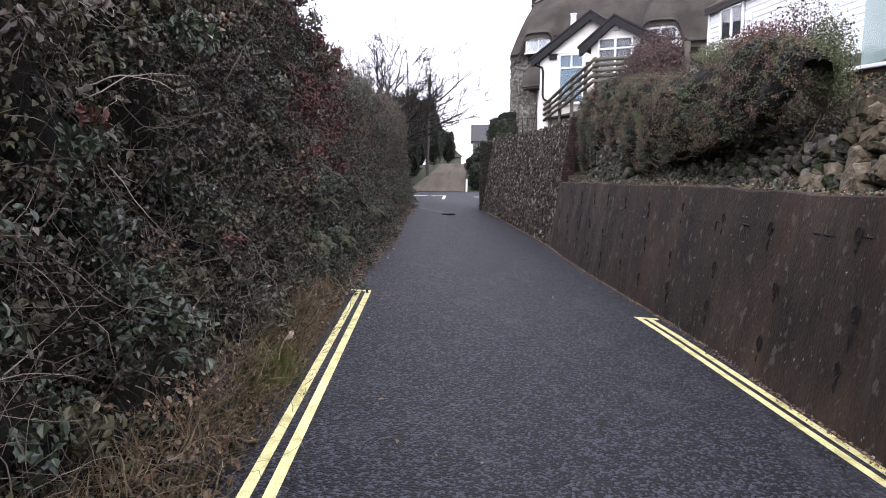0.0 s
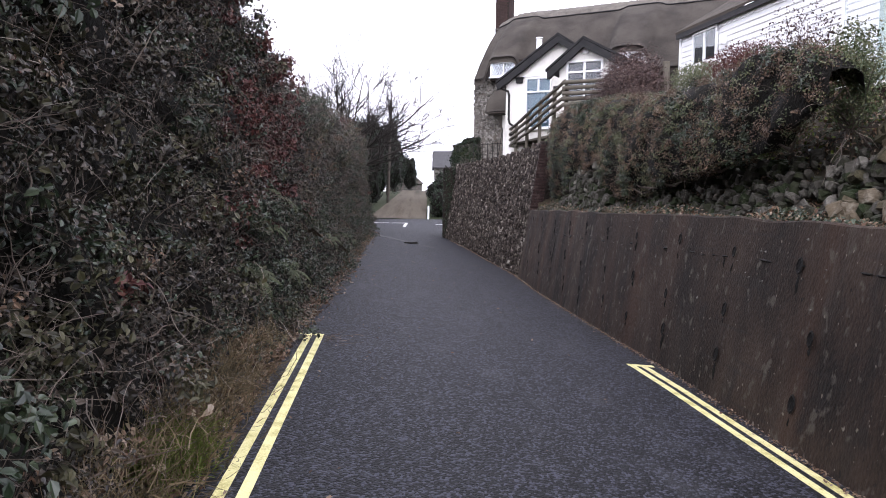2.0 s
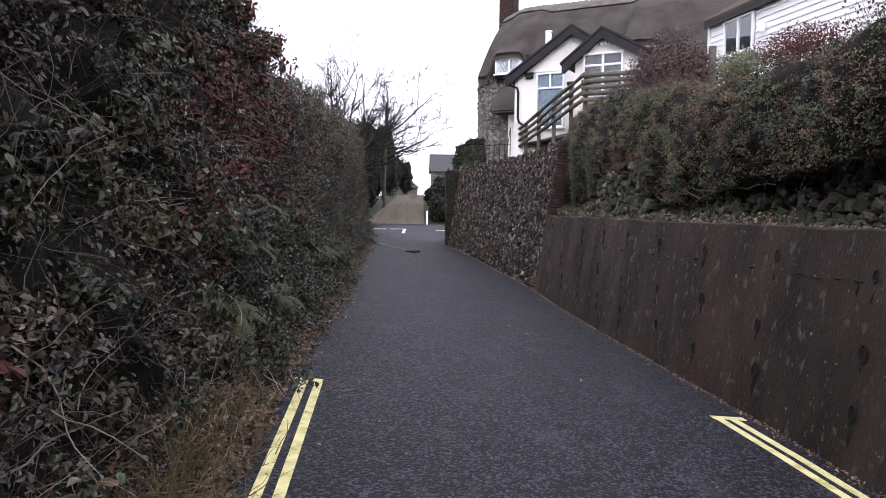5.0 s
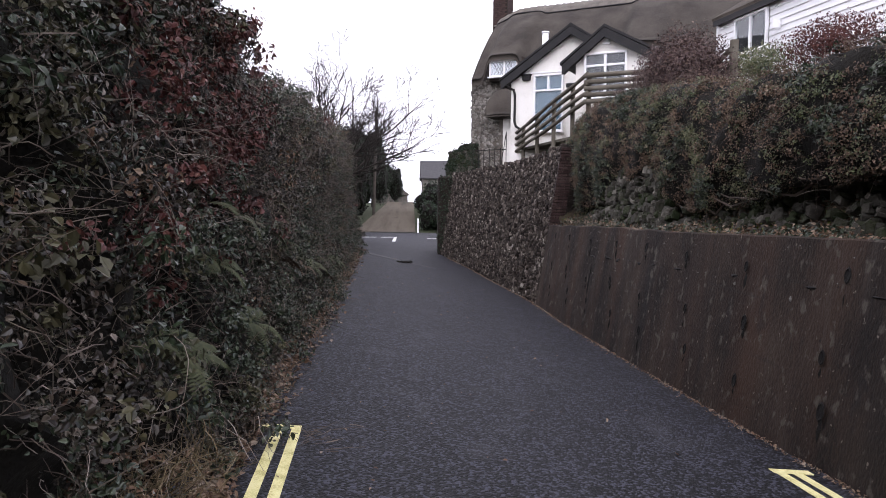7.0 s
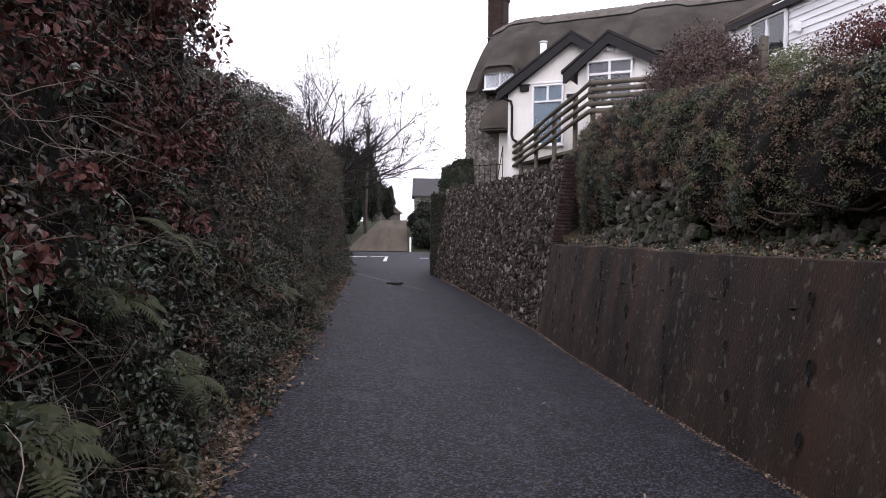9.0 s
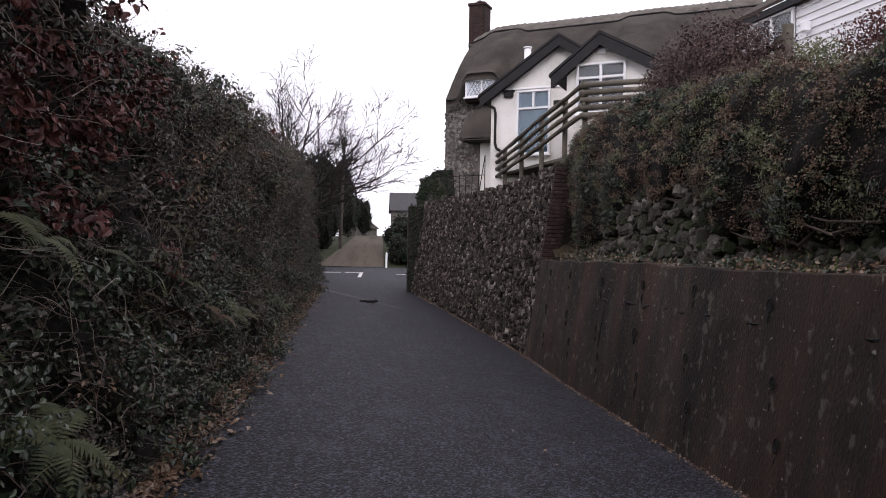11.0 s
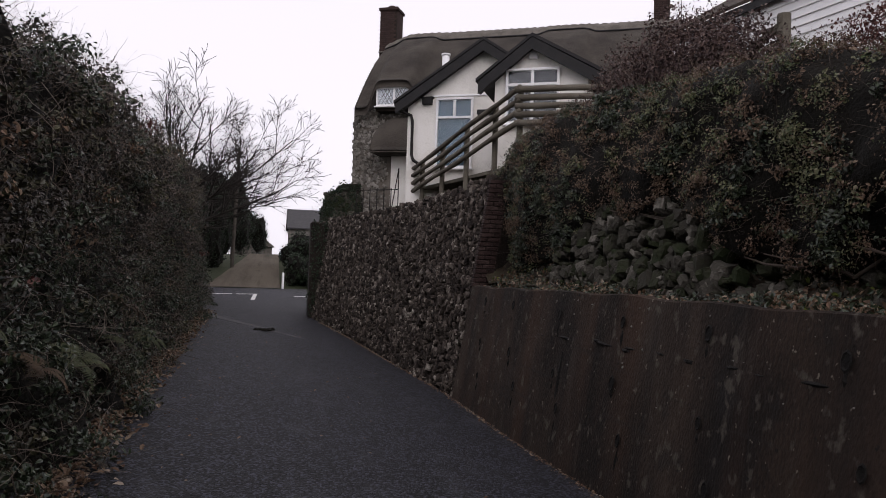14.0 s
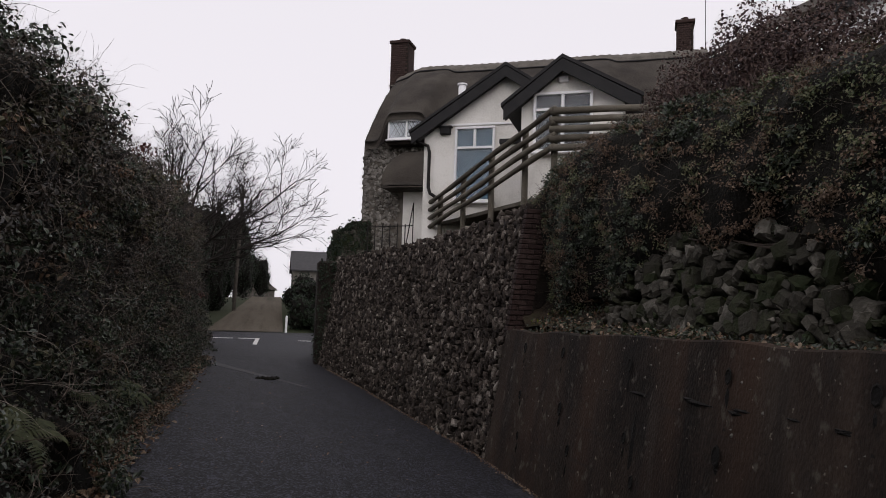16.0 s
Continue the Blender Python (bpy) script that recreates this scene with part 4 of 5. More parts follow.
def bush(name, centre, size, count, material, label, leaf=(0.02, 0.05), stems=500, extra=None):
    """A loose shrub: stems from its foot and many leaves in an uneven cloud."""
    b = thing(name, label, "shrub", pose(*centre))
    d = unit(rng.normal(0, 1, (count, 3)))
    r = rng.random((count, 1)) ** 0.45
    p = d * r * np.array(size)
    lump = 1 + wobble(d * 2.0 + centre[0], 0.7, 0.35)[:, None]
    p = p * lump + np.array((0, 0, size[2] * 0.9))
    p = p[p[:, 2] > 0]
    o = new("foliage", leaf_mesh("foliage", p, unit(p - np.array((0, 0, size[2] * 0.7))), rng.uniform(*leaf, len(p)), material))
    child(o, b)
    tagged(o, kind="stuff")
    w = unit(rng.normal(0, 1, (stems, 3)) + np.array((0, 0, 0.9)))
    o = new("stem_growth", stick_mesh("stem_growth", rng.normal(0, 0.12, (stems, 3)) * np.array((size[0], size[1], 0.1)), w * np.array(size) * 2, rng.uniform(0.6, 1.05, stems) * size[2] * 1.5, rng.uniform(0.003, 0.01, stems), TWIG, 0.2, 5))
    child(o, b)
    tagged(o, kind="stuff")
    return b


bush("shrub", (4.35, 13.9, 3.25), (0.65, 0.8, 0.93), 17000, PURPLE, "purple-brown winter shrub behind the clipped hedge", stems=260)
bush("shrub", (4.3, 12.6, 3.3), (0.7, 0.8, 0.95), 18000, PURPLE, "purple-brown winter shrub behind the clipped hedge", stems=260)
bush("shrub", (4.05, 14.9, 3.0), (0.5, 0.6, 0.75), 11000, PURPLE, "small purple-brown winter shrub behind the clipped hedge", stems=160)
bush("shrub", (4.15, 11.4, 3.1), (0.6, 0.75, 0.8), 15000, PURPLE, "small purple-brown winter shrub behind the clipped hedge", stems=200)
bush("shrub", (5.9, 13.0, 4.1), (0.6, 1.2, 0.42), 6000, CLIPPED, "low yellow-green flowering shrub below the boarded house", stems=80)
bush("shrub", (6.0, 10.8, 4.1), (0.7, 1.1, 0.4), 5000, RUSSET, "low russet flowering shrub below the boarded house", stems=80)
bush("shrub", (5.2, 7.2, 3.6), (0.5, 0.9, 0.6), 900, PURPLE, "twiggy shrub growing up past the boarded house", stems=140)
bush("shrub", (3.78, 3.55, 2.45), (0.26, 0.42, 0.56), 5200, CLIPPED, "straggling green climber at the hedge end", leaf=(0.02, 0.04), stems=40)

# ledge weeds and litter along the top of the concrete wall
n = 15000
yy = rng.uniform(-2, JOINT - 0.1, n)
xx = wall_x(yy) + batter(yy) * 1.75 + 0.05 + rng.random(n) * 0.6
pts = np.stack([xx, yy, top_z(yy) - 0.07 + rng.random(n) * 0.1 + 0.12 * np.maximum(0, np.sin(yy * 2.3)) * rng.random(n)], 1)
green = rng.random(n) < 0.55
for name, sel, mt, lab, cat in (("ledge_weeds", green, IVY, "low ivy and weeds along the top of the wall", "weeds"), ("ledge_litter", ~green, DEAD_LEAF, "brown leaf litter along the top of the wall", "leaf litter")):
    o = new(name, leaf_mesh(name, pts[sel], np.tile((-0.4, 0.0, 1.0), (sel.sum(), 1)), rng.uniform(0.02, 0.055, sel.sum()), mt))
    tagged(o, lab, cat, kind="stuff")
n = 2200
c = np.stack([np.full(n, 0.0), rng.uniform(11.2, 13.4, n), 1.5 + rng.random(n) ** 1.5 * 0.8], 1)
c[:, 0] = wall_x(c[:, 1]) + batter(c[:, 1]) * 1.75 + 0.42 + 0.2 * (c[:, 2] - 1.5)
sel = wobble(c, 0.5, 1.0) > 0.15
o = new("moss_growth", leaf_mesh("moss_growth", c[sel], np.tile((-1.0, 0.0, 0.6), (sel.sum(), 1)), rng.uniform(0.02, 0.05, sel.sum()), MOSS))
tagged(o, "bright green moss and small ferns on the rubble wall", "moss", kind="stuff")

bi = slice(0, 6)
BP = P_BANK[(P_BANK[:, 0, 1] > -4) & (P_BANK[:, 0, 1] < JOINT)][:, bi]
BN = np.tile(np.array((-0.5, 0.0, 0.85)), (*BP.shape[:2], 1))
pts, nrm = scatter(BP, BN, 26000)
pts = pts + np.array((0, 0, 0.01)) + np.array((0, 0, 0.08)) * rng.random((26000, 1))
kinds = wobble(pts, 0.6, 1.0) + 0.4 * rng.normal(0, 1, 26000)
for name, sel, mt, lab, cat in (("bank_ivy", kinds > 0.1, IVY, "ivy and weeds creeping over the earth bank", "weeds"), ("bank_litter", (kinds <= 0.1) & (kinds > -0.5), DEAD_LEAF, "dead leaves lying on the earth bank", "leaf litter"), ("bank_moss", kinds < -0.7, MOSS, "moss patches on the earth bank", "moss")):
    o = new(name, leaf_mesh(name, pts[sel], nrm[sel], rng.uniform(0.02, 0.06, sel.sum()), mt))
    tagged(o, lab, cat, kind="stuff")

# ivy over the far wall end
n = 5000
f = rng.random((n, 3))
face = rng.random(n) < 0.55
ivp = np.where(face[:, None], np.stack([0.5 + 1.7 * f[:, 0], 27.35 + 0 * f[:, 1], 3.0 * f[:, 2] - 0.1], 1), np.stack([0.62 + 0.2 * f[:, 2], 27.5 + 3.4 * f[:, 1], 2.9 * f[:, 2] - 0.1], 1))
top = rng.random(n) < 0.3
ivp[top] = np.stack([0.8 + 1.3 * f[top, 0], 28.15 + 0 * f[top, 1], 2.9 + 1.35 * f[top, 2] * np.clip(0.55 + f[top, 0], 0, 1)], 1)
o = new("wall_ivy", leaf_mesh("wall_ivy", ivp + rng.normal(0, 0.05, (n, 3)), np.tile((-0.5, -1.0, 0.2), (n, 1)), rng.uniform(0.04, 0.1, n), EVERGREEN))
tagged(o, "dark ivy hanging over the far wall end", "ivy", kind="stuff")

# ---- thatched cottage; u along its front, v into it ----
H0, TURN_H = (1.84, 28.35, 0.0), -29.5
house = thing("cottage", "white and stone thatched cottage with two front gables", "house", pose(*H0, 0, 0, TURN_H))
UL = 10.6


def eave(u):
    return 6.75 + 0.88 * np.exp(-((u - 1.52) / 0.76) ** 8) + 0.9 * np.exp(-((u - 6.85) / 0.85) ** 8)


def roof_z(u, v):
    s = np.clip((3.15 - np.abs(v - 3.15) + 0.55) / 3.7, 0, 1)
    e = eave(u)
    z = e + (10.22 - e) * (1 - (1 - s) ** 1.55)
    end = np.clip((1.3 - u) / 1.7, 0, 1)
    return z - 0.75 * end ** 2 * s


us = np.concatenate([np.linspace(0.2, 3, 40), np.linspace(3.1, UL, 60)])
vs = np.concatenate([np.linspace(-0.55, 3.15, 30), np.linspace(3.25, 6.85, 26)])
U, VV = np.meshgrid(us, vs, indexing="ij")
ZR = roof_z(U, VV)
P = np.stack([U, VV, ZR], -1)
P[..., 2] += wobble(P, 0.5, 0.03)
Q = P - np.array((0, 0, 0.24))
nu, nv = len(us), len(vs)
rim = []
idx = lambda i, j: i * nv + j
m = nu * nv
for i in range(nu - 1):
    rim += [[idx(i, 0), idx(i + 1, 0), m + idx(i + 1, 0), m + idx(i, 0)], [idx(i + 1, nv - 1), idx(i, nv - 1), m + idx(i, nv - 1), m + idx(i + 1, nv - 1)]]
for j in range(nv - 1):
    rim += [[idx(0, j + 1), idx(0, j), m + idx(0, j), m + idx(0, j + 1)], [idx(nu - 1, j), idx(nu - 1, j + 1), m + idx(nu - 1, j + 1), m + idx(nu - 1, j)]]
F = np.concatenate([grid_faces(nu, nv), grid_faces(nu, nv)[:, ::-1] + m, np.array(rim)])
child(new("roof", fast_mesh("roof", np.concatenate([P.reshape(-1, 3), Q.reshape(-1, 3)]), F, THATCH, True)), house, "grey-brown thatch with rounded eaves")
# ridge band of newer thatch, with a ragged lower edge
us2 = np.linspace(0.15, UL, 110)
t2 = np.linspace(-1, 1, 15)
U2, T2 = np.meshgrid(us2, t2, indexing="ij")
V2 = 3.15 + T2 * (1.02 + 0.04 * np.sin(U2 * 9))
Z2 = roof_z(U2, V2) + np.where(np.abs(T2) > 0.95, -0.02, 0.11) + 0.02 * np.sin(U2 * 23 + T2 * 5)
child(new("ridge", fast_mesh("ridge", np.stack([U2, V2, Z2], -1).reshape(-1, 3), grid_faces(110, 15), RIDGE_THATCH, True)), house, "paler ridge band of thatch")
u3 = np.linspace(0.2, UL, 60)
bmr = rod([(a, 3.15 - 1.06 - 0.02, float(roof_z(np.array(a), np.array(2.08))) + 0.015) for a in u3], 0.035, 6)
part("ridge_edge", bmr, BLACK_PAINT, house)
# walls
part("wall", box(-0.06, UL - 0.3, 0.06, 6.3, 2.3, 6.75), LIME_MORTAR, house, "rubble stone walls")
part("wall", prism([(0.2, 6.6), (6.1, 6.6), (3.15, 9.5)], "x", 0.1, 0.4), MORTAR, house)
house_stones = strewn(lambda s, z: (Vector((s - 0.03, 0.05, 2.9 + z)), Matrix.Rotation(math.radians(90), 4, "Z")), 2.3, lambda s: 3.95, 1100, (0.05, 0.17), 0.055, 44, 0.8, skip=lambda s, z: s > 1.2 and z < 2.5 or (0.75 < s < 2.2 and z > 3.75))
HOUSE_PIECES = house_stones[:290]
grey = stone_pool(12, 14, STONE_GREY)
end_stones = strewn(lambda s, z: (Vector((-0.05, s + 0.08, 2.9 + z)), Matrix.Identity(4)), 6.0, lambda s: 3.95, 900, (0.07, 0.2), 0.04, 45, 0.8)
joined("stone_rubble", grey, end_stones + house_stones[290:], house, "grey rubble stones of the end wall", STONE_GREY_LOOSE)
part("wall", box(1.38, 3.7, -0.06, 0.05, 2.6, 5.4), WHITE_PAINT, house, "white rendered entrance wall")
# little thatched canopy
cu, cv = np.linspace(0.95, 3.6, 20), np.linspace(0, 1, 14)
CU, CVV = np.meshgrid(cu, cv, indexing="ij")
cz = 5.25 + 1.25 * np.sin(CVV * math.pi / 2) - 0.5 * np.clip((1.5 - CU) / 0.55, 0, 1) ** 2 * CVV
P = np.stack([CU, -0.95 + 0.98 * CVV ** 1.5, cz], -1)
P[..., 2] += wobble(P, 0.4, 0.04)
Q = P.copy()
Q[..., 2] = 5.2
m = 20 * 14
rim = [[i * 14, (i + 1) * 14, m + (i + 1) * 14, m + i * 14] for i in range(19)] + [[j + 1, j, m + j, m + j + 1] for j in range(13)] + [[19 * 14 + j, 19 * 14 + j + 1, m + 19 * 14 + j + 1, m + 19 * 14 + j] for j in range(13)]
child(new("canopy", fast_mesh("canopy", np.concatenate([P.reshape(-1, 3), Q.reshape(-1, 3)]), np.concatenate([grid_faces(20, 14), grid_faces(20, 14)[:, ::-1] + m, np.array(rim)]), THATCH, True)), house, "small drooping thatched canopy")


def window(parent, u0, u1, z0, z1, v, bars_u=(), bars_z=(), behind=CURTAIN, name="window", lattice=False, fr=0.055, top_lights=False):
    """A framed window in a wall facing -v: frame, bars, pane, and behind it what hangs there or a sheet coloured as
    room shade.
    """
    w = part(name, box(u0, u1, v - 0.03, v + 0.05, z0, z0 + fr, 0.008), UPVC, parent, "white window")
    part("frame", box(u0, u1, v - 0.03, v + 0.05, z1 - fr, z1, 0.008), UPVC, w)
    for a in (u0, u1 - fr):
        part("frame", box(a, a + fr, v - 0.028, v + 0.048, z0 + fr, z1 - fr, 0.008), UPVC, w)
    for b in bars_u:
        part("mullion", box(b - 0.03, b + 0.03, v - 0.025, v + 0.045, (bars_z[0] if top_lights else z0 + fr), z1 - fr, 0.006), UPVC, w)
    for b in bars_z:
        part("transom", box(u0 + fr, u1 - fr, v - 0.022, v + 0.042, b - 0.028, b + 0.028, 0.006), UPVC, w)
    pane = part("pane", box(u0 + fr, u1 - fr, v + 0.006, v + 0.012, z0 + fr, z1 - fr), GLASS, w)
    pane.visible_shadow = False
    part("curtain_or_room_shade", box(u0 + 0.02, u1 - 0.02, v + 0.06, v + 0.066, z0 + 0.02, z1 - 0.02), behind, w)
    if lattice:
        k = u0 + fr
        while k < u1:
            for sg in (1, -1):
                a, b = (k, z0 + fr), (k + sg * (z1 - z0 - 2 * fr) * 0.6, z1 - fr)
                if u0 + fr * 0.8 <= b[0] <= u1 - fr * 0.8:
                    part("lead", rod([(a[0], v, a[1]), (b[0], v, b[1])], 0.006, 4), IRON, w)
            k += 0.13
    part("sill", box(u0 - 0.04, u1 + 0.04, v - 0.1, v + 0.02, z0 - 0.05, z0 - 0.002, 0.01), UPVC, w)
    return w


window(house, 0.93, 2.1, 6.8, 7.42, -0.46, (1.55,), (), CURTAIN, lattice=True)
part("wall", box(0.9, 2.3, -0.38, 0.06, 6.66, 7.5), MORTAR, house)
window(house, 6.2, 7.5, 6.78, 7.4, -0.46, (6.85,), (), NET)
part("wall", box(6.1, 7.6, -0.38, 0.06, 6.5, 7.45), WHITE_PAINT, house)


def gable(u0, u1, v, back, z_eave, apex_u, apex_z, over, label):
    """A white gabled extension with black bargeboards and a slate roof."""
    g = part("gable", prism([(u0, 2.4), (u1, 2.4), (u1, z_eave), (apex_u, apex_z - 0.12), (u0, z_eave)], "y", v, v + 0.3), WHITE_PAINT, house, label)
    part("side_wall", box(u0 + 0.003, u0 + 0.25, v + 0.3, back, 2.4, z_eave), WHITE_PAINT, g)
    part("side_wall", box(u1 - 0.25, u1 - 0.003, v + 0.3, back, 2.4, z_eave), WHITE_PAINT, g)
    for sg in (-1, 1):
        ue = (u0 if sg < 0 else u1) + sg * over
        ze = apex_z - abs(ue - apex_u) * (apex_z - z_eave) / abs((u0 if sg < 0 else u1) - apex_u) * 0.98
        part("bargeboard", prism([(apex_u, apex_z + 0.02), (apex_u, apex_z - 0.24), (ue, ze - 0.24), (ue, ze + 0.02)], "y", v - 0.28, v - 0.235), BLACK_PAINT, g, "black painted bargeboard")
        part("roof_slope", prism([(apex_u, apex_z + 0.1), (apex_u, apex_z + 0.025), (ue + sg * 0.05, ze + 0.02), (ue + sg * 0.05, ze + 0.09)], "y", v - 0.3, back), BLACK_PAINT, g, "dark slate roof slope")
        part("soffit", prism([(apex_u, apex_z - 0.13), (apex_u, apex_z - 0.16), (ue, ze - 0.2), (ue, ze - 0.16)], "y", v - 0.234, v), BLACK_PAINT, g)
    return g


gable(3.6, 7.6, -4.95, 0.8, 5.85, 5.6, 7.22, 0.25, "white rendered gable with black bargeboards")
gable(6.3, 8.3, -7.02, 0.8, 5.87, 7.13, 6.55, 0.32, "smaller white gable with black bargeboards")
window(house, 4.38, 5.34, 4.1, 5.88, -5.03, (4.86,), (5.38,), BLUE_BLIND, top_lights=True)
window(house, 6.55, 7.71, 4.75, 5.95, -7.1, (7.13,), (5.6,), NET)
part("lintel", box(4.25, 5.9, -5.0, -4.952, 5.92, 5.97, 0.008), UPVC, house, "white drip moulding")
part("vent", box(4.0, 4.26, -5.06, -4.94, 5.72, 5.9, 0.02), BLACK_PAINT, house, "small black vent box")
part("vent", box(3.96, 4.3, -5.08, -4.94, 5.88, 5.92, 0.008), BLACK_PAINT, house)
part("alarm_box", box(7.03, 7.24, -7.1, -7.0, 6.16, 6.3, 0.02), UPVC, house, "white alarm box")
part("downpipe", rod([(3.42, -5.05, 5.68), (3.45, -5.06, 5.56), (3.72, -5.04, 5.45), (3.76, -5.04, 5.3), (3.76, -5.04, 4.45), (3.82, -5.08, 4.3), (3.95, -5.1, 4.22)], 0.04, 10), IRON, house, "black downpipe")
part("gutter", rod([(3.36, -5.2, 5.7), (3.36, -0.5, 5.72)], 0.055, 8), IRON, house)
part("flue", rod([(3.7, -1.93, 5.9), (3.7, -1.93, 7.9)], 0.11, 14), UPVC, house, "white flue pipe", True)
part("flue_cap", rod([(3.7, -1.93, 7.92), (3.7, -1.93, 7.96)], 0.14, 14), UPVC, house)
part("meter_box", box(5.5, 6.2, -5.3, -4.952, 5.38, 5.5, 0.01), BLACK_PAINT, house, "dark flat porch roof edge")
part("porch_wall", box(5.55, 6.25, -5.22, -4.953, 2.5, 5.375), WHITE_PAINT, house)


def chimney(u, v, z0, z1, w, d):
    c = part("chimney", box(u - w / 2, u + w / 2, v - d / 2, v + d / 2, z0, z1 - 0.12), MORTAR, house, "brick chimney")
    z, r = z0 + 0.3, 0
    while z < z1 - 0.14:
        n = 4
        for k in range(n):
            a = u - w / 2 + (k - 0.5 * (r % 2)) * w / n * 1.0
            a0, a1 = max(a, u - w / 2 - 0.01), min(a + w / n - 0.012, u + w / 2 + 0.01)
            if a1 - a0 > 0.04:
                part("brick", box(a0, a1, v - d / 2 - 0.012, v - d / 2 + 0.05, z, z + 0.066, 0.005), CHIMNEY_BRICK, c)
        part("brick", box(u - w / 2 - 0.012, u - w / 2 + 0.05, v - d / 2 + 0.06, v + d / 2, z, z + 0.066, 0.005), CHIMNEY_BRICK, c)
        part("brick", box(u + w / 2 - 0.05, u + w / 2 + 0.012, v - d / 2 + 0.06, v + d / 2, z, z + 0.066, 0.005), CHIMNEY_BRICK, c)
        z += 0.078
        r += 1
    part("cap", box(u - w / 2 - 0.06, u + w / 2 + 0.06, v - d / 2 - 0.06, v + d / 2 + 0.06, z1 - 0.12, z1, 0.02), CHIMNEY_BRICK, c, "corbelled cap")
    part("pot", rod([(u, v, z1), (u, v, z1 + 0.16)], [0.14, 0.12], 10), CHIMNEY_BRICK, c)


chimney(0.02, 3.15, 9.0, 11.34, 0.66, 0.7)
chimney(9.95, 3.15, 9.4, 11.3, 0.5, 0.6)
part("flashing", box(-0.31, 0.6, 2.7, 3.4, 9.6, 9.64), STONE_GREY, house)
part("aerial", rod([(10.6, 3.2, 10.3), (10.6, 3.2, 12.8)], 0.012, 6), IRON, house)

# ---- log-rail deck and iron railing on the stone wall ----
deck = thing("deck_fence", "weathered round-log fence stepping up to the gable", "fence")
A, B = Vector((2.78, 22.15, 3.5)), Vector((3.62, 16.8, 4.3))
for k in range(4):
    lift = Vector((0, 0, 0.03 + 0.195 * k))
    a, b = A + lift, B + lift + Vector((0, 0, 0.02 * k))
    sag = [(a * (1 - f) + b * f + Vector((0, 0, 0.015 * math.sin(f * 9 + k)))) for f in np.linspace(-0.02, 1.02, 9)]
    part("rail", rod([p - Vector((0.06, 0, 0)) for p in sag], [0.052 + 0.008 * math.sin(i * 2 + k) for i in range(9)], 10), LOG, deck, "", True)
for f in (0.06, 0.3, 0.55, 0.8, 0.985):
    p = A * (1 - f) + B * f
    part("post", rod([(p.x + 0.05, p.y, 3.0), (p.x + 0.05, p.y, p.z + 0.72)], 0.06, 10), LOG, deck)
D = Vector((0.87, -0.493, 0))
for k in range(5):
    a = B + Vector((-0.05, -0.06, 0.03 + 0.155 * k))
    part("rail", rod([a - D * 0.06, a + D * 0.9, a + D * 1.9 + Vector((0, 0, -0.02))], [0.06, 0.055, 0.057], 10), LOG, deck, "", True)
part("post", rod([B + D * 1.8 + Vector((0.05, 0.08, -1.4)), B + D * 1.8 + Vector((0.05, 0.08, 0.75))], 0.06, 10), LOG, deck)
part("deck_boards", prism([(A.x + 0.1, A.y), (B.x + 0.1, B.y), (B.x + 1.8, B.y - 1.0), (A.x + 2.5, A.y - 1.2)], "z", 3.55, 3.62), LOG, deck)

railing = thing("iron_railing", "rusty black iron railing on top of the stone wall", "railing")
for i in range(7):
    f = i / 6
    x, y = 1.55 + 1.05 * f, 24.6 - 0.9 * f
    part("bar", rod([(x, y, 2.9), (x, y, 3.75 + 0.55 * (f > 0.85))], 0.014, 6), IRON, railing)
for z0 in (3.05, 3.7):
    part("rail", rod([(1.55, 24.6, z0), (2.6, 23.7, z0)], 0.014, 6), IRON, railing)
part("stay", rod([(2.45, 23.8, 3.2), (2.6, 23.7, 4.3)], 0.014, 6), IRON, railing)

# ---- white boarded house ----
boards = thing("boarded_house", "white weatherboarded house with dark eaves", "house", pose(7.14, 17.5, 0, 0, 0, -81.5))
part("wall", box(0, 13, 0.03, 4.0, 3.4, 6.52), WHITE_PAINT, boards)
part("soffit", box(-0.03, 13, -0.118, 0.028, 6.42, 6.5), BLACK_PAINT, boards)
for i in range(19):
    z0 = 3.6 + i * 0.148
    for a, b in (((0, 0.72), (2.0, 13)) if 5.42 < z0 + 0.1 and z0 < 6.36 else ((0, 13),)):
        part("board", prism([(-0.012, z0), (-0.03, z0 + 0.004), (0.0, z0 + 0.152), (0.02, z0 + 0.152), (0.02, z0)], "x", a, b), BOARD_WHITE, boards)
window(boards, 0.74, 1.98, 5.45, 6.36, -0.06, (1.36,), (), ROOM_SHADE)
part("corner_board", box(-0.05, 0.06, -0.045, 0.06, 3.4, 6.4, 0.005), BOARD_WHITE, boards)
part("fascia", box(-0.04, 13.2, -0.16, -0.12, 6.36, 6.5), BLACK_PAINT, boards, "dark fascia and gutter")
part("roof", prism([(-0.18, 6.5), (-0.18, 6.57), (2.0, 7.9), (4.2, 6.57), (4.2, 6.5), (2.0, 7.8)], "x", -0.05, 13.3), ROOF_BROWN, boards, "weathered brown shingle roof")
part("wall_lamp", box(2.3, 2.42, -0.2, -0.03, 5.75, 5.95, 0.02), UPVC, boards, "small white wall lamp")

# garden fence post and rails
gf = thing("garden_fence", "broken wooden garden fence behind the hedge", "fence")
part("post", rod([(4.5, 11.0, 3.0), (4.5, 11.0, 4.5)], 0.07, 8), LOG, gf)
for k, z0 in enumerate((3.72, 4.0, 4.28)):
    part("rail", box(-0.02, 0.02, -0.55, 0.05, -0.045, 0.045, 0.006), LOG, gf).matrix_basis = pose(4.5, 11.5, z0, -14, 0, 0)

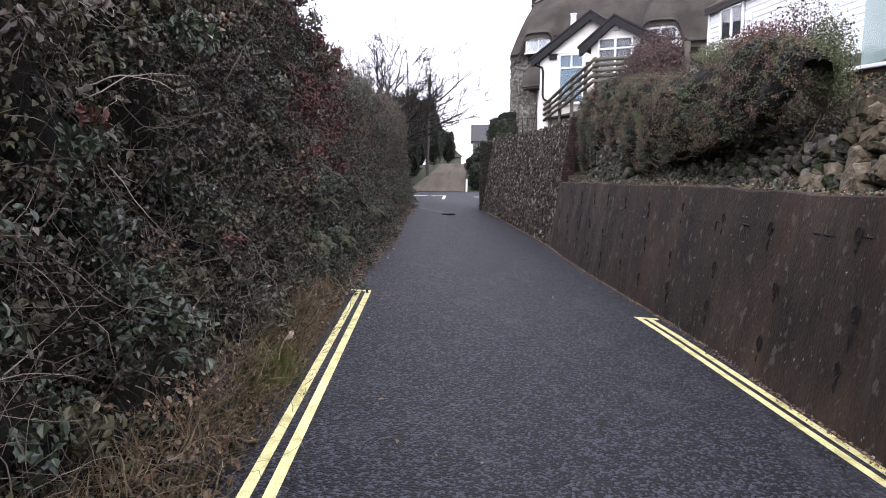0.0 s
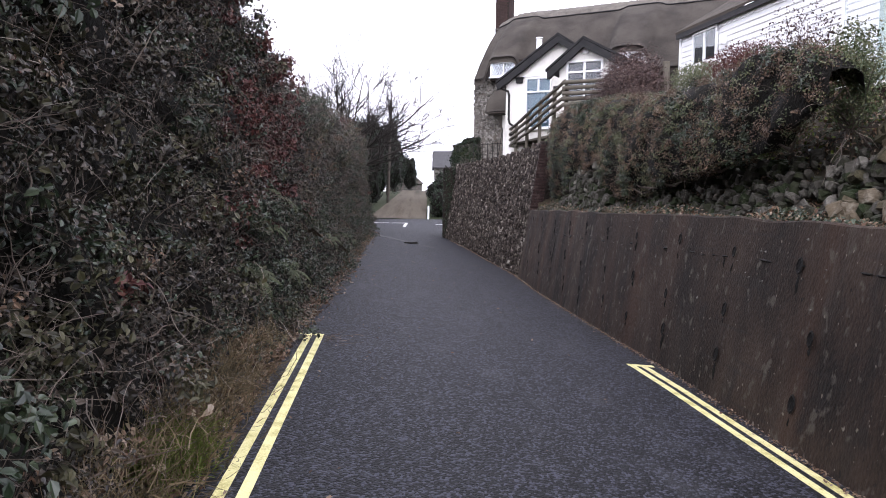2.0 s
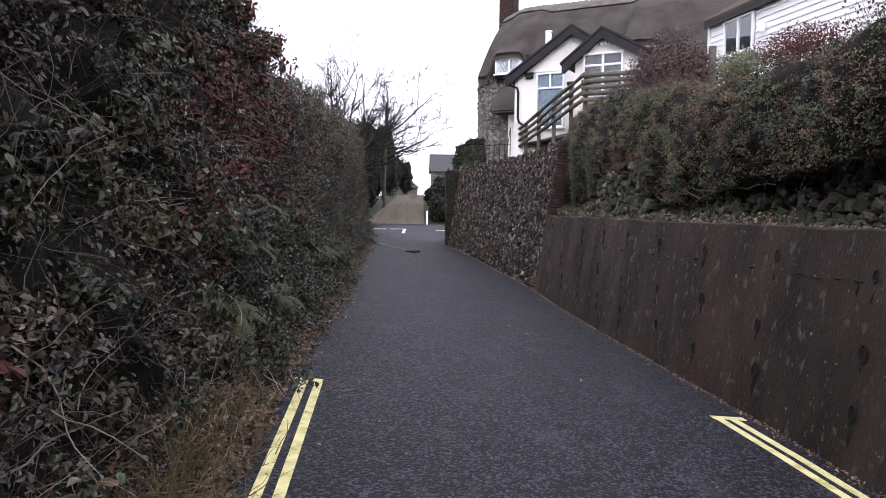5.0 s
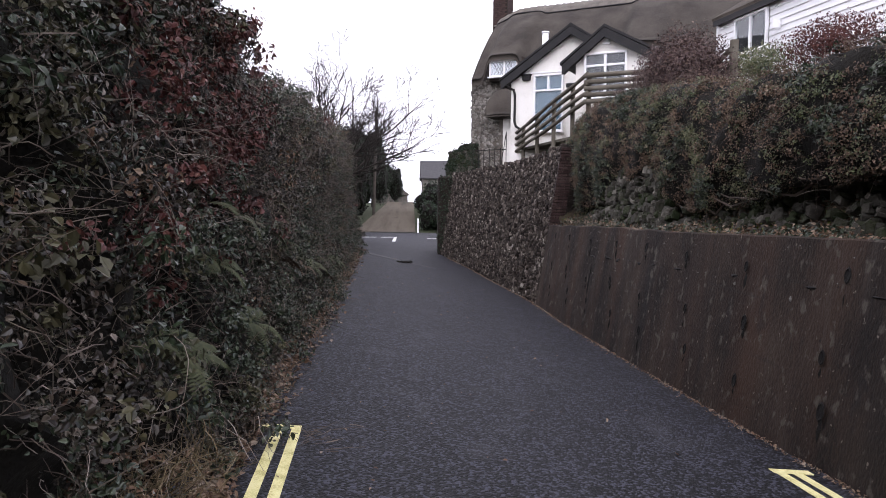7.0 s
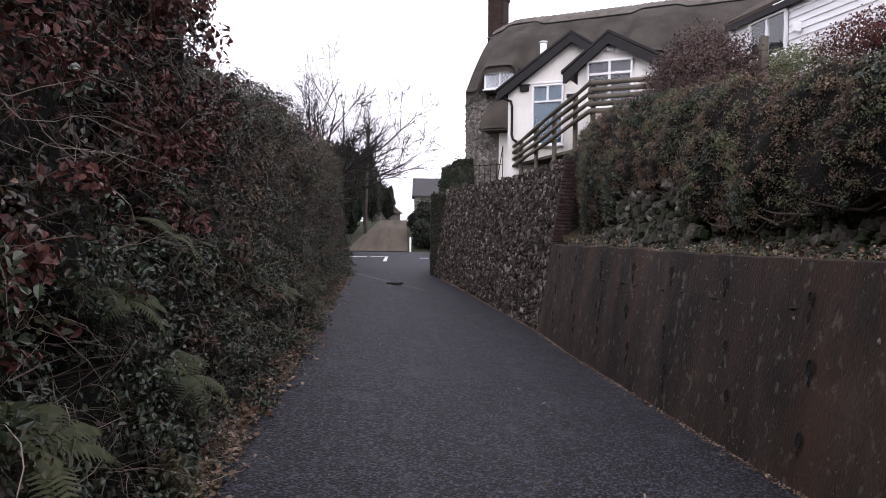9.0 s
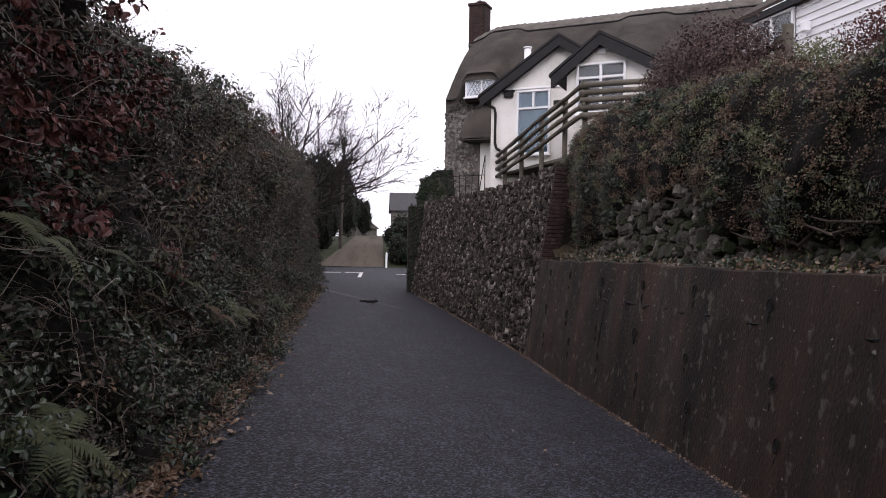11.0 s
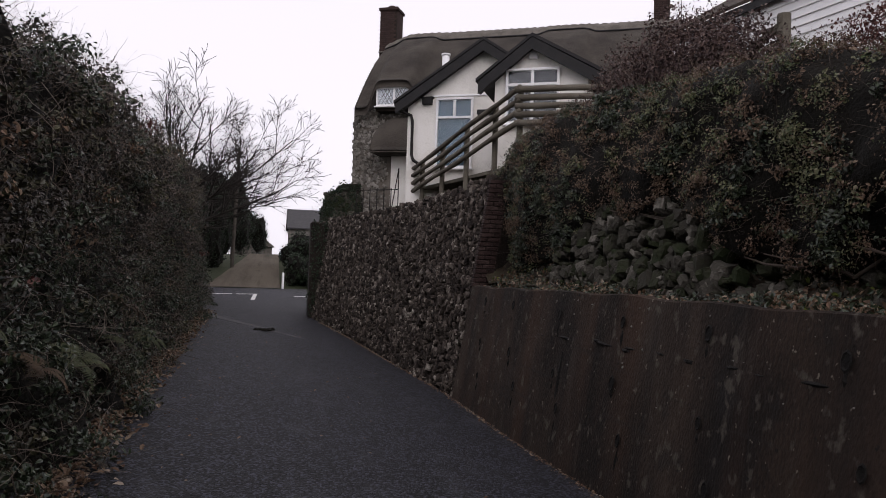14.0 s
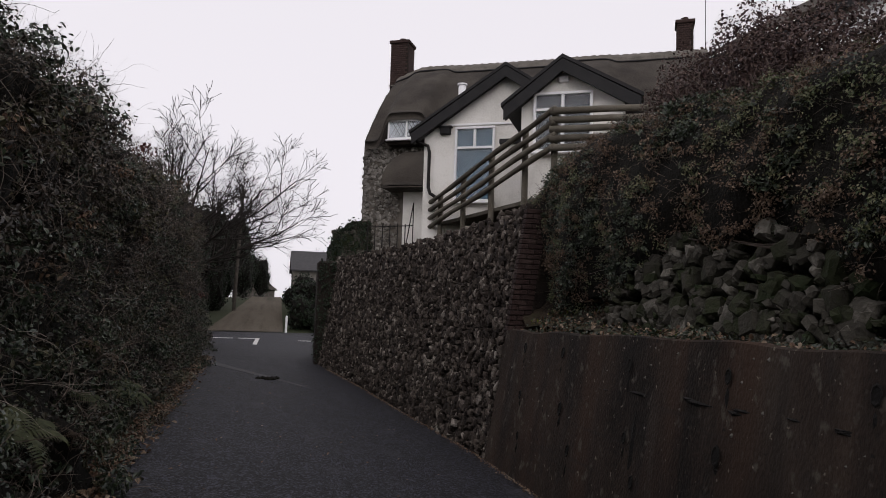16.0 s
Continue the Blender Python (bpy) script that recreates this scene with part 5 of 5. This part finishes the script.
# ---- glasshouse at the near end ----
gh = thing("greenhouse", "white-framed greenhouse on the bank", "greenhouse", pose(4.4, 4.8, 2.98, 0, 0, -75))
part("base", box(0, 4.5, 0, 2.5, -0.6, 0.03), BRICK, gh, "low dark brick base")
part("sill", box(-0.03, 4.53, -0.05, 0.05, 0.03, 0.08, 0.01), UPVC, gh)
for i in range(5):
    part("glazing_bar", box(i * 1.12 - 0.02, i * 1.12 + 0.02, -0.02, 0.02, 0.08, 2.6, 0.004), UPVC, gh)
    if i < 4:
        p = part("pane", box(i * 1.12 + 0.02, i * 1.12 + 1.1, -0.004, 0.004, 0.08, 2.58), GLASS, gh)
        p.visible_shadow = False
part("glazing_bar", box(-0.03, 4.53, -0.03, 0.03, 2.6, 2.67, 0.004), UPVC, gh)
part("blind", box(0.02, 4.5, 0.5, 0.52, 0.1, 2.58), GREEN_BLIND, gh, "pale green shading inside the glass")
part("brace", rod([(0.9, 0.06, 1.2), (1.7, 0.06, 0.15)], 0.02, 6), IRON, gh, "dark slanting brace")
part("roof", prism([(-0.05, 2.67), (2.5, 3.2), (2.5, 3.16), (-0.05, 2.63)], "x", -0.05, 4.55), CURTAIN, gh)

# ---- beyond the junction ----
post = thing("marker_post", "white marker post at the track entrance", "post", pose(-0.1, 45.0, -0.1))
part("shaft", rod([(0, 0, -0.05), (0.01, 0, 0.9), (0.01, 0, 0.95)], [0.065, 0.065, 0.045], 10), UPVC, post)
pole = thing("telegraph_pole", "tall wooden telegraph pole by the track", "pole", pose(-3.8, 62, 0.8))
part("shaft", rod([(0.0, 0, -0.4), (0.25, 0, 9.4)], [0.15, 0.11], 10), POLE_WOOD, pole)
part("crossarm", box(-0.25, 0.75, -0.05, 0.05, 8.7, 8.8), POLE_WOOD, pole)


def mound(name, cx, cy, cz, size, count, material, label, leaf=(0.1, 0.22), category="tree"):
    """A dense evergreen mass: inside coloured as the crown's shade, leaves in clumps round it, down to the ground."""
    b = thing(name, label, category, pose(cx, cy, cz))
    part("trunk", rod([(0, 0, -0.5), (0.05, 0, size[2] * 1.2)], [0.16, 0.06], 8), BARK, b)
    lobes = rng.normal(0, 0.45, (9, 3)) * np.array(size) + np.array((0, 0, size[2] * 0.95))
    lobes[:, 2] = np.clip(lobes[:, 2], size[2] * 0.35, size[2] * 1.5)
    # Added lumps whose near-black colour gives the shade within the foliage.
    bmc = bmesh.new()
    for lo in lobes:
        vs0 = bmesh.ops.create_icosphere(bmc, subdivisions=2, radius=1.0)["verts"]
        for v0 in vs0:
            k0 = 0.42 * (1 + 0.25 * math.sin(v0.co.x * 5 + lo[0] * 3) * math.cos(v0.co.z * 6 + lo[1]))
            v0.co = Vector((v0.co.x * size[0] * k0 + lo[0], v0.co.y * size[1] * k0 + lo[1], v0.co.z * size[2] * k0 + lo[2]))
    part("crown_shade", bmc, CORE_SHADE_AND_CLOD, b)
    d = unit(rng.normal(0, 1, (count, 3)))
    p = lobes[rng.integers(0, 9, count)] + d * (rng.random((count, 1)) ** 0.4) * np.array(size) * 0.55
    p = p[p[:, 2] > -0.2]
    o = new("crown", leaf_mesh("crown", p, unit(p - np.array((0, 0, size[2] * 0.7))), rng.uniform(*leaf, len(p)), material))
    child(o, b)
    tagged(o, kind="stuff")
    return b


for y0, h0 in ((46.6, 3.3), (49, 3.6), (53, 3.9), (58, 4.0), (63, 4.1), (69, 4.4), (76, 4.2), (84, 3.4)):
    x0 = float(np.interp(y0, [45, 85], [-4.3, -3.15])) - float(np.interp(y0, [47, 58, 66, 84], [2.1, 2.2, 1.6, 0.9]))
    mound("hedgerow_tree", x0, y0, float(lane_z(-3, y0)) - 0.3, (float(np.interp(y0, [58, 66], [1.35, 2.0])), 2.4, h0), 9000, EVERGREEN, "dense dark evergreen hedge tree beside the track")
for y0, x0, h0 in ((47.5, 2.0, 1.0), (49.5, 1.7, 1.4), (53, 1.5, 1.6), (58, 1.6, 1.7), (66, 1.9, 1.6), (75, 2.0, 1.4)):
    mound("roadside_bush", x0, y0, float(lane_z(-3, y0)) - 0.3, (1.3, 1.5, h0), 3200, EVERGREEN, "dark evergreen bush beside the track", category="shrub")
barn = thing("stone_barn", "grey stone outbuilding with a slate roof", "outbuilding", pose(0.45, 62.0, 0.6))
part("wall", box(0.1, 7, 0, 6, -0.6, 3.5), STONE_GREY, barn)
part("roof", prism([(-0.25, 3.4), (3.0, 5.1), (6.2, 3.4), (6.2, 3.5), (3.0, 5.2), (-0.25, 3.5)], "x", -0.1, 7.2), SLATE, barn, "slate roof")
# Opening coloured near-black as the shade of the room inside.
part("window", box(1.0, 1.7, -0.02, 0.05, 2.0, 2.9), ROOM_SHADE, barn)
far = thing("far_cottage", "distant low cottage with a hipped roof", "house", pose(-3.4, 110, 1.9))
part("wall", box(-3, 2.6, 0, 5, -0.3, 1.35), STONE_GREY, far)
bm = bmesh.new()
vv = [bm.verts.new(p) for p in ((-3.5, -0.4, 1.2), (3.0, -0.4, 1.2), (3.0, 5.4, 1.2), (-3.5, 5.4, 1.2), (-1.5, 2.5, 3.7), (0.4, 2.5, 3.4))]
for f in ((0, 1, 5, 4), (1, 2, 5), (2, 3, 4, 5), (3, 0, 4), (3, 2, 1, 0)):
    bm.faces.new([vv[i] for i in f])
part("roof", bm, THATCH, far, "brown hipped roof")


def bare_tree(m, height, spread, seed, label, counts=(10, 8, 6, 4), lean=0.0):
    """A leafless tree: a short trunk, long limbs fanning out, and side shoots along each of them."""
    r = random.Random(seed)
    t = thing("bare_tree", label, "tree", m)
    levels = {"trunk": [], "twig_mass": []}
    sizes = (height * 0.3, height * 0.52, height * 0.25, height * 0.12, height * 0.055)
    rise = (0.0, 0.05, 0.1, 0.05, -0.05)

    def grow(p, d, length, rad, level, limb=0):
        n = 6 if level < 3 else 4
        pts, q = [p], p.copy()
        for _ in range(n):
            d = (d + Vector((r.gauss(0, 0.09), r.gauss(0, 0.09), r.gauss(rise[level] * 0.5, 0.07)))).normalized()
            q = q + d * length / n
            pts.append(q.copy())
        levels.setdefault("trunk" if level == 0 else "limb %d" % limb if level < 3 else "twig_mass", []).append((pts, [rad * (1 - 0.75 * k / n) for k in range(n + 1)]))
        if level >= len(counts):
            return
        for k in range(counts[level]):
            f = r.uniform(0.55, 1.0) if level == 0 else r.uniform(0.2, 1.0)
            i0 = min(n - 1, int(f * n))
            start = pts[i0] * (1 - (f * n - i0)) + pts[i0 + 1] * (f * n - i0)
            a = 2 * math.pi * (k + r.random()) / counts[level]
            ref = d.orthogonal().normalized()
            side = Matrix.Rotation(a, 3, d) @ ref
            out = spread * r.uniform(0.35, 1.15) if level == 0 else r.uniform(0.55, 1.1)
            nd = (d + side * out + Vector((lean, 0, 0.12))).normalized()
            grow(start, nd, sizes[level + 1] * r.uniform(0.7, 1.1) * (1.15 - 0.45 * f if level else 1), rad * (1 - 0.75 * f) * 0.9 if level else rad * 0.42, level + 1, limb if level else k)

    grow(Vector((0, 0, -0.3)), Vector((0.02, 0, 1)), sizes[0], height * 0.015, 0)
    for key, sides in ((q, {"t": 9, "l": 6}.get(q[0], 3) if q != "twig_mass" else 3) for q in levels):
        bm_v, bm_f = [], []
        base = 0
        for pts, rad in levels[key]:
            for i, p in enumerate(pts):
                d = (pts[min(i + 1, len(pts) - 1)] - pts[max(i - 1, 0)]).normalized()
                q = d.to_track_quat("Z", "Y")
                rr = max(rad[i], 0.013)
                for k in range(sides):
                    bm_v.append(p + q @ Vector((rr * math.cos(6.2832 * k / sides), rr * math.sin(6.2832 * k / sides), 0)))
            for i in range(len(pts) - 1):
                for k in range(sides):
                    a, b = base + i * sides + k, base + i * sides + (k + 1) % sides
                    bm_f.append([a, b, b + sides, a + sides])
            base += len(pts) * sides
        o = new(key.split()[0], fast_mesh(key.split()[0], np.array([tuple(v) for v in bm_v]), np.array(bm_f), BARK, True))
        child(o, t)
        if key == "twig_mass":
            tagged(o, kind="stuff")
    return t


bare_tree(pose(-6.6, 48, -0.1), 14.8, 1.3, 4, "wide bare winter tree with fine drooping twigs", (10, 9, 7, 4), 0.03)
bare_tree(pose(-8.2, 42, -0.4), 8.6, 0.9, 9, "smaller bare tree behind the hedge", (8, 6, 5, 3))
bare_tree(pose(-4.8, 27, -0.4), 6.0, 0.8, 12, "purplish twiggy bare tree rising from the hedge", (8, 6, 5, 3))
bare_tree(pose(-4.6, 21, -0.4), 5.6, 0.8, 13, "purplish twiggy bare tree rising from the hedge", (8, 6, 5, 3))
bare_tree(pose(2.6, 70, 0.8), 6.5, 0.6, 17, "small bare tree behind the outbuilding", (7, 5, 4))

# ---- single stones of the walls ----
for pieces, meshes, parent in ((STONE_PIECES, pool, stone_wall), (LEDGE_PIECES, mossy, rubble_wall), (HOUSE_PIECES, grey, house)):
    for i, m in enumerate(pieces):
        o = new("stone", meshes[i % len(meshes)])
        o.matrix_basis = m
        o.parent = parent
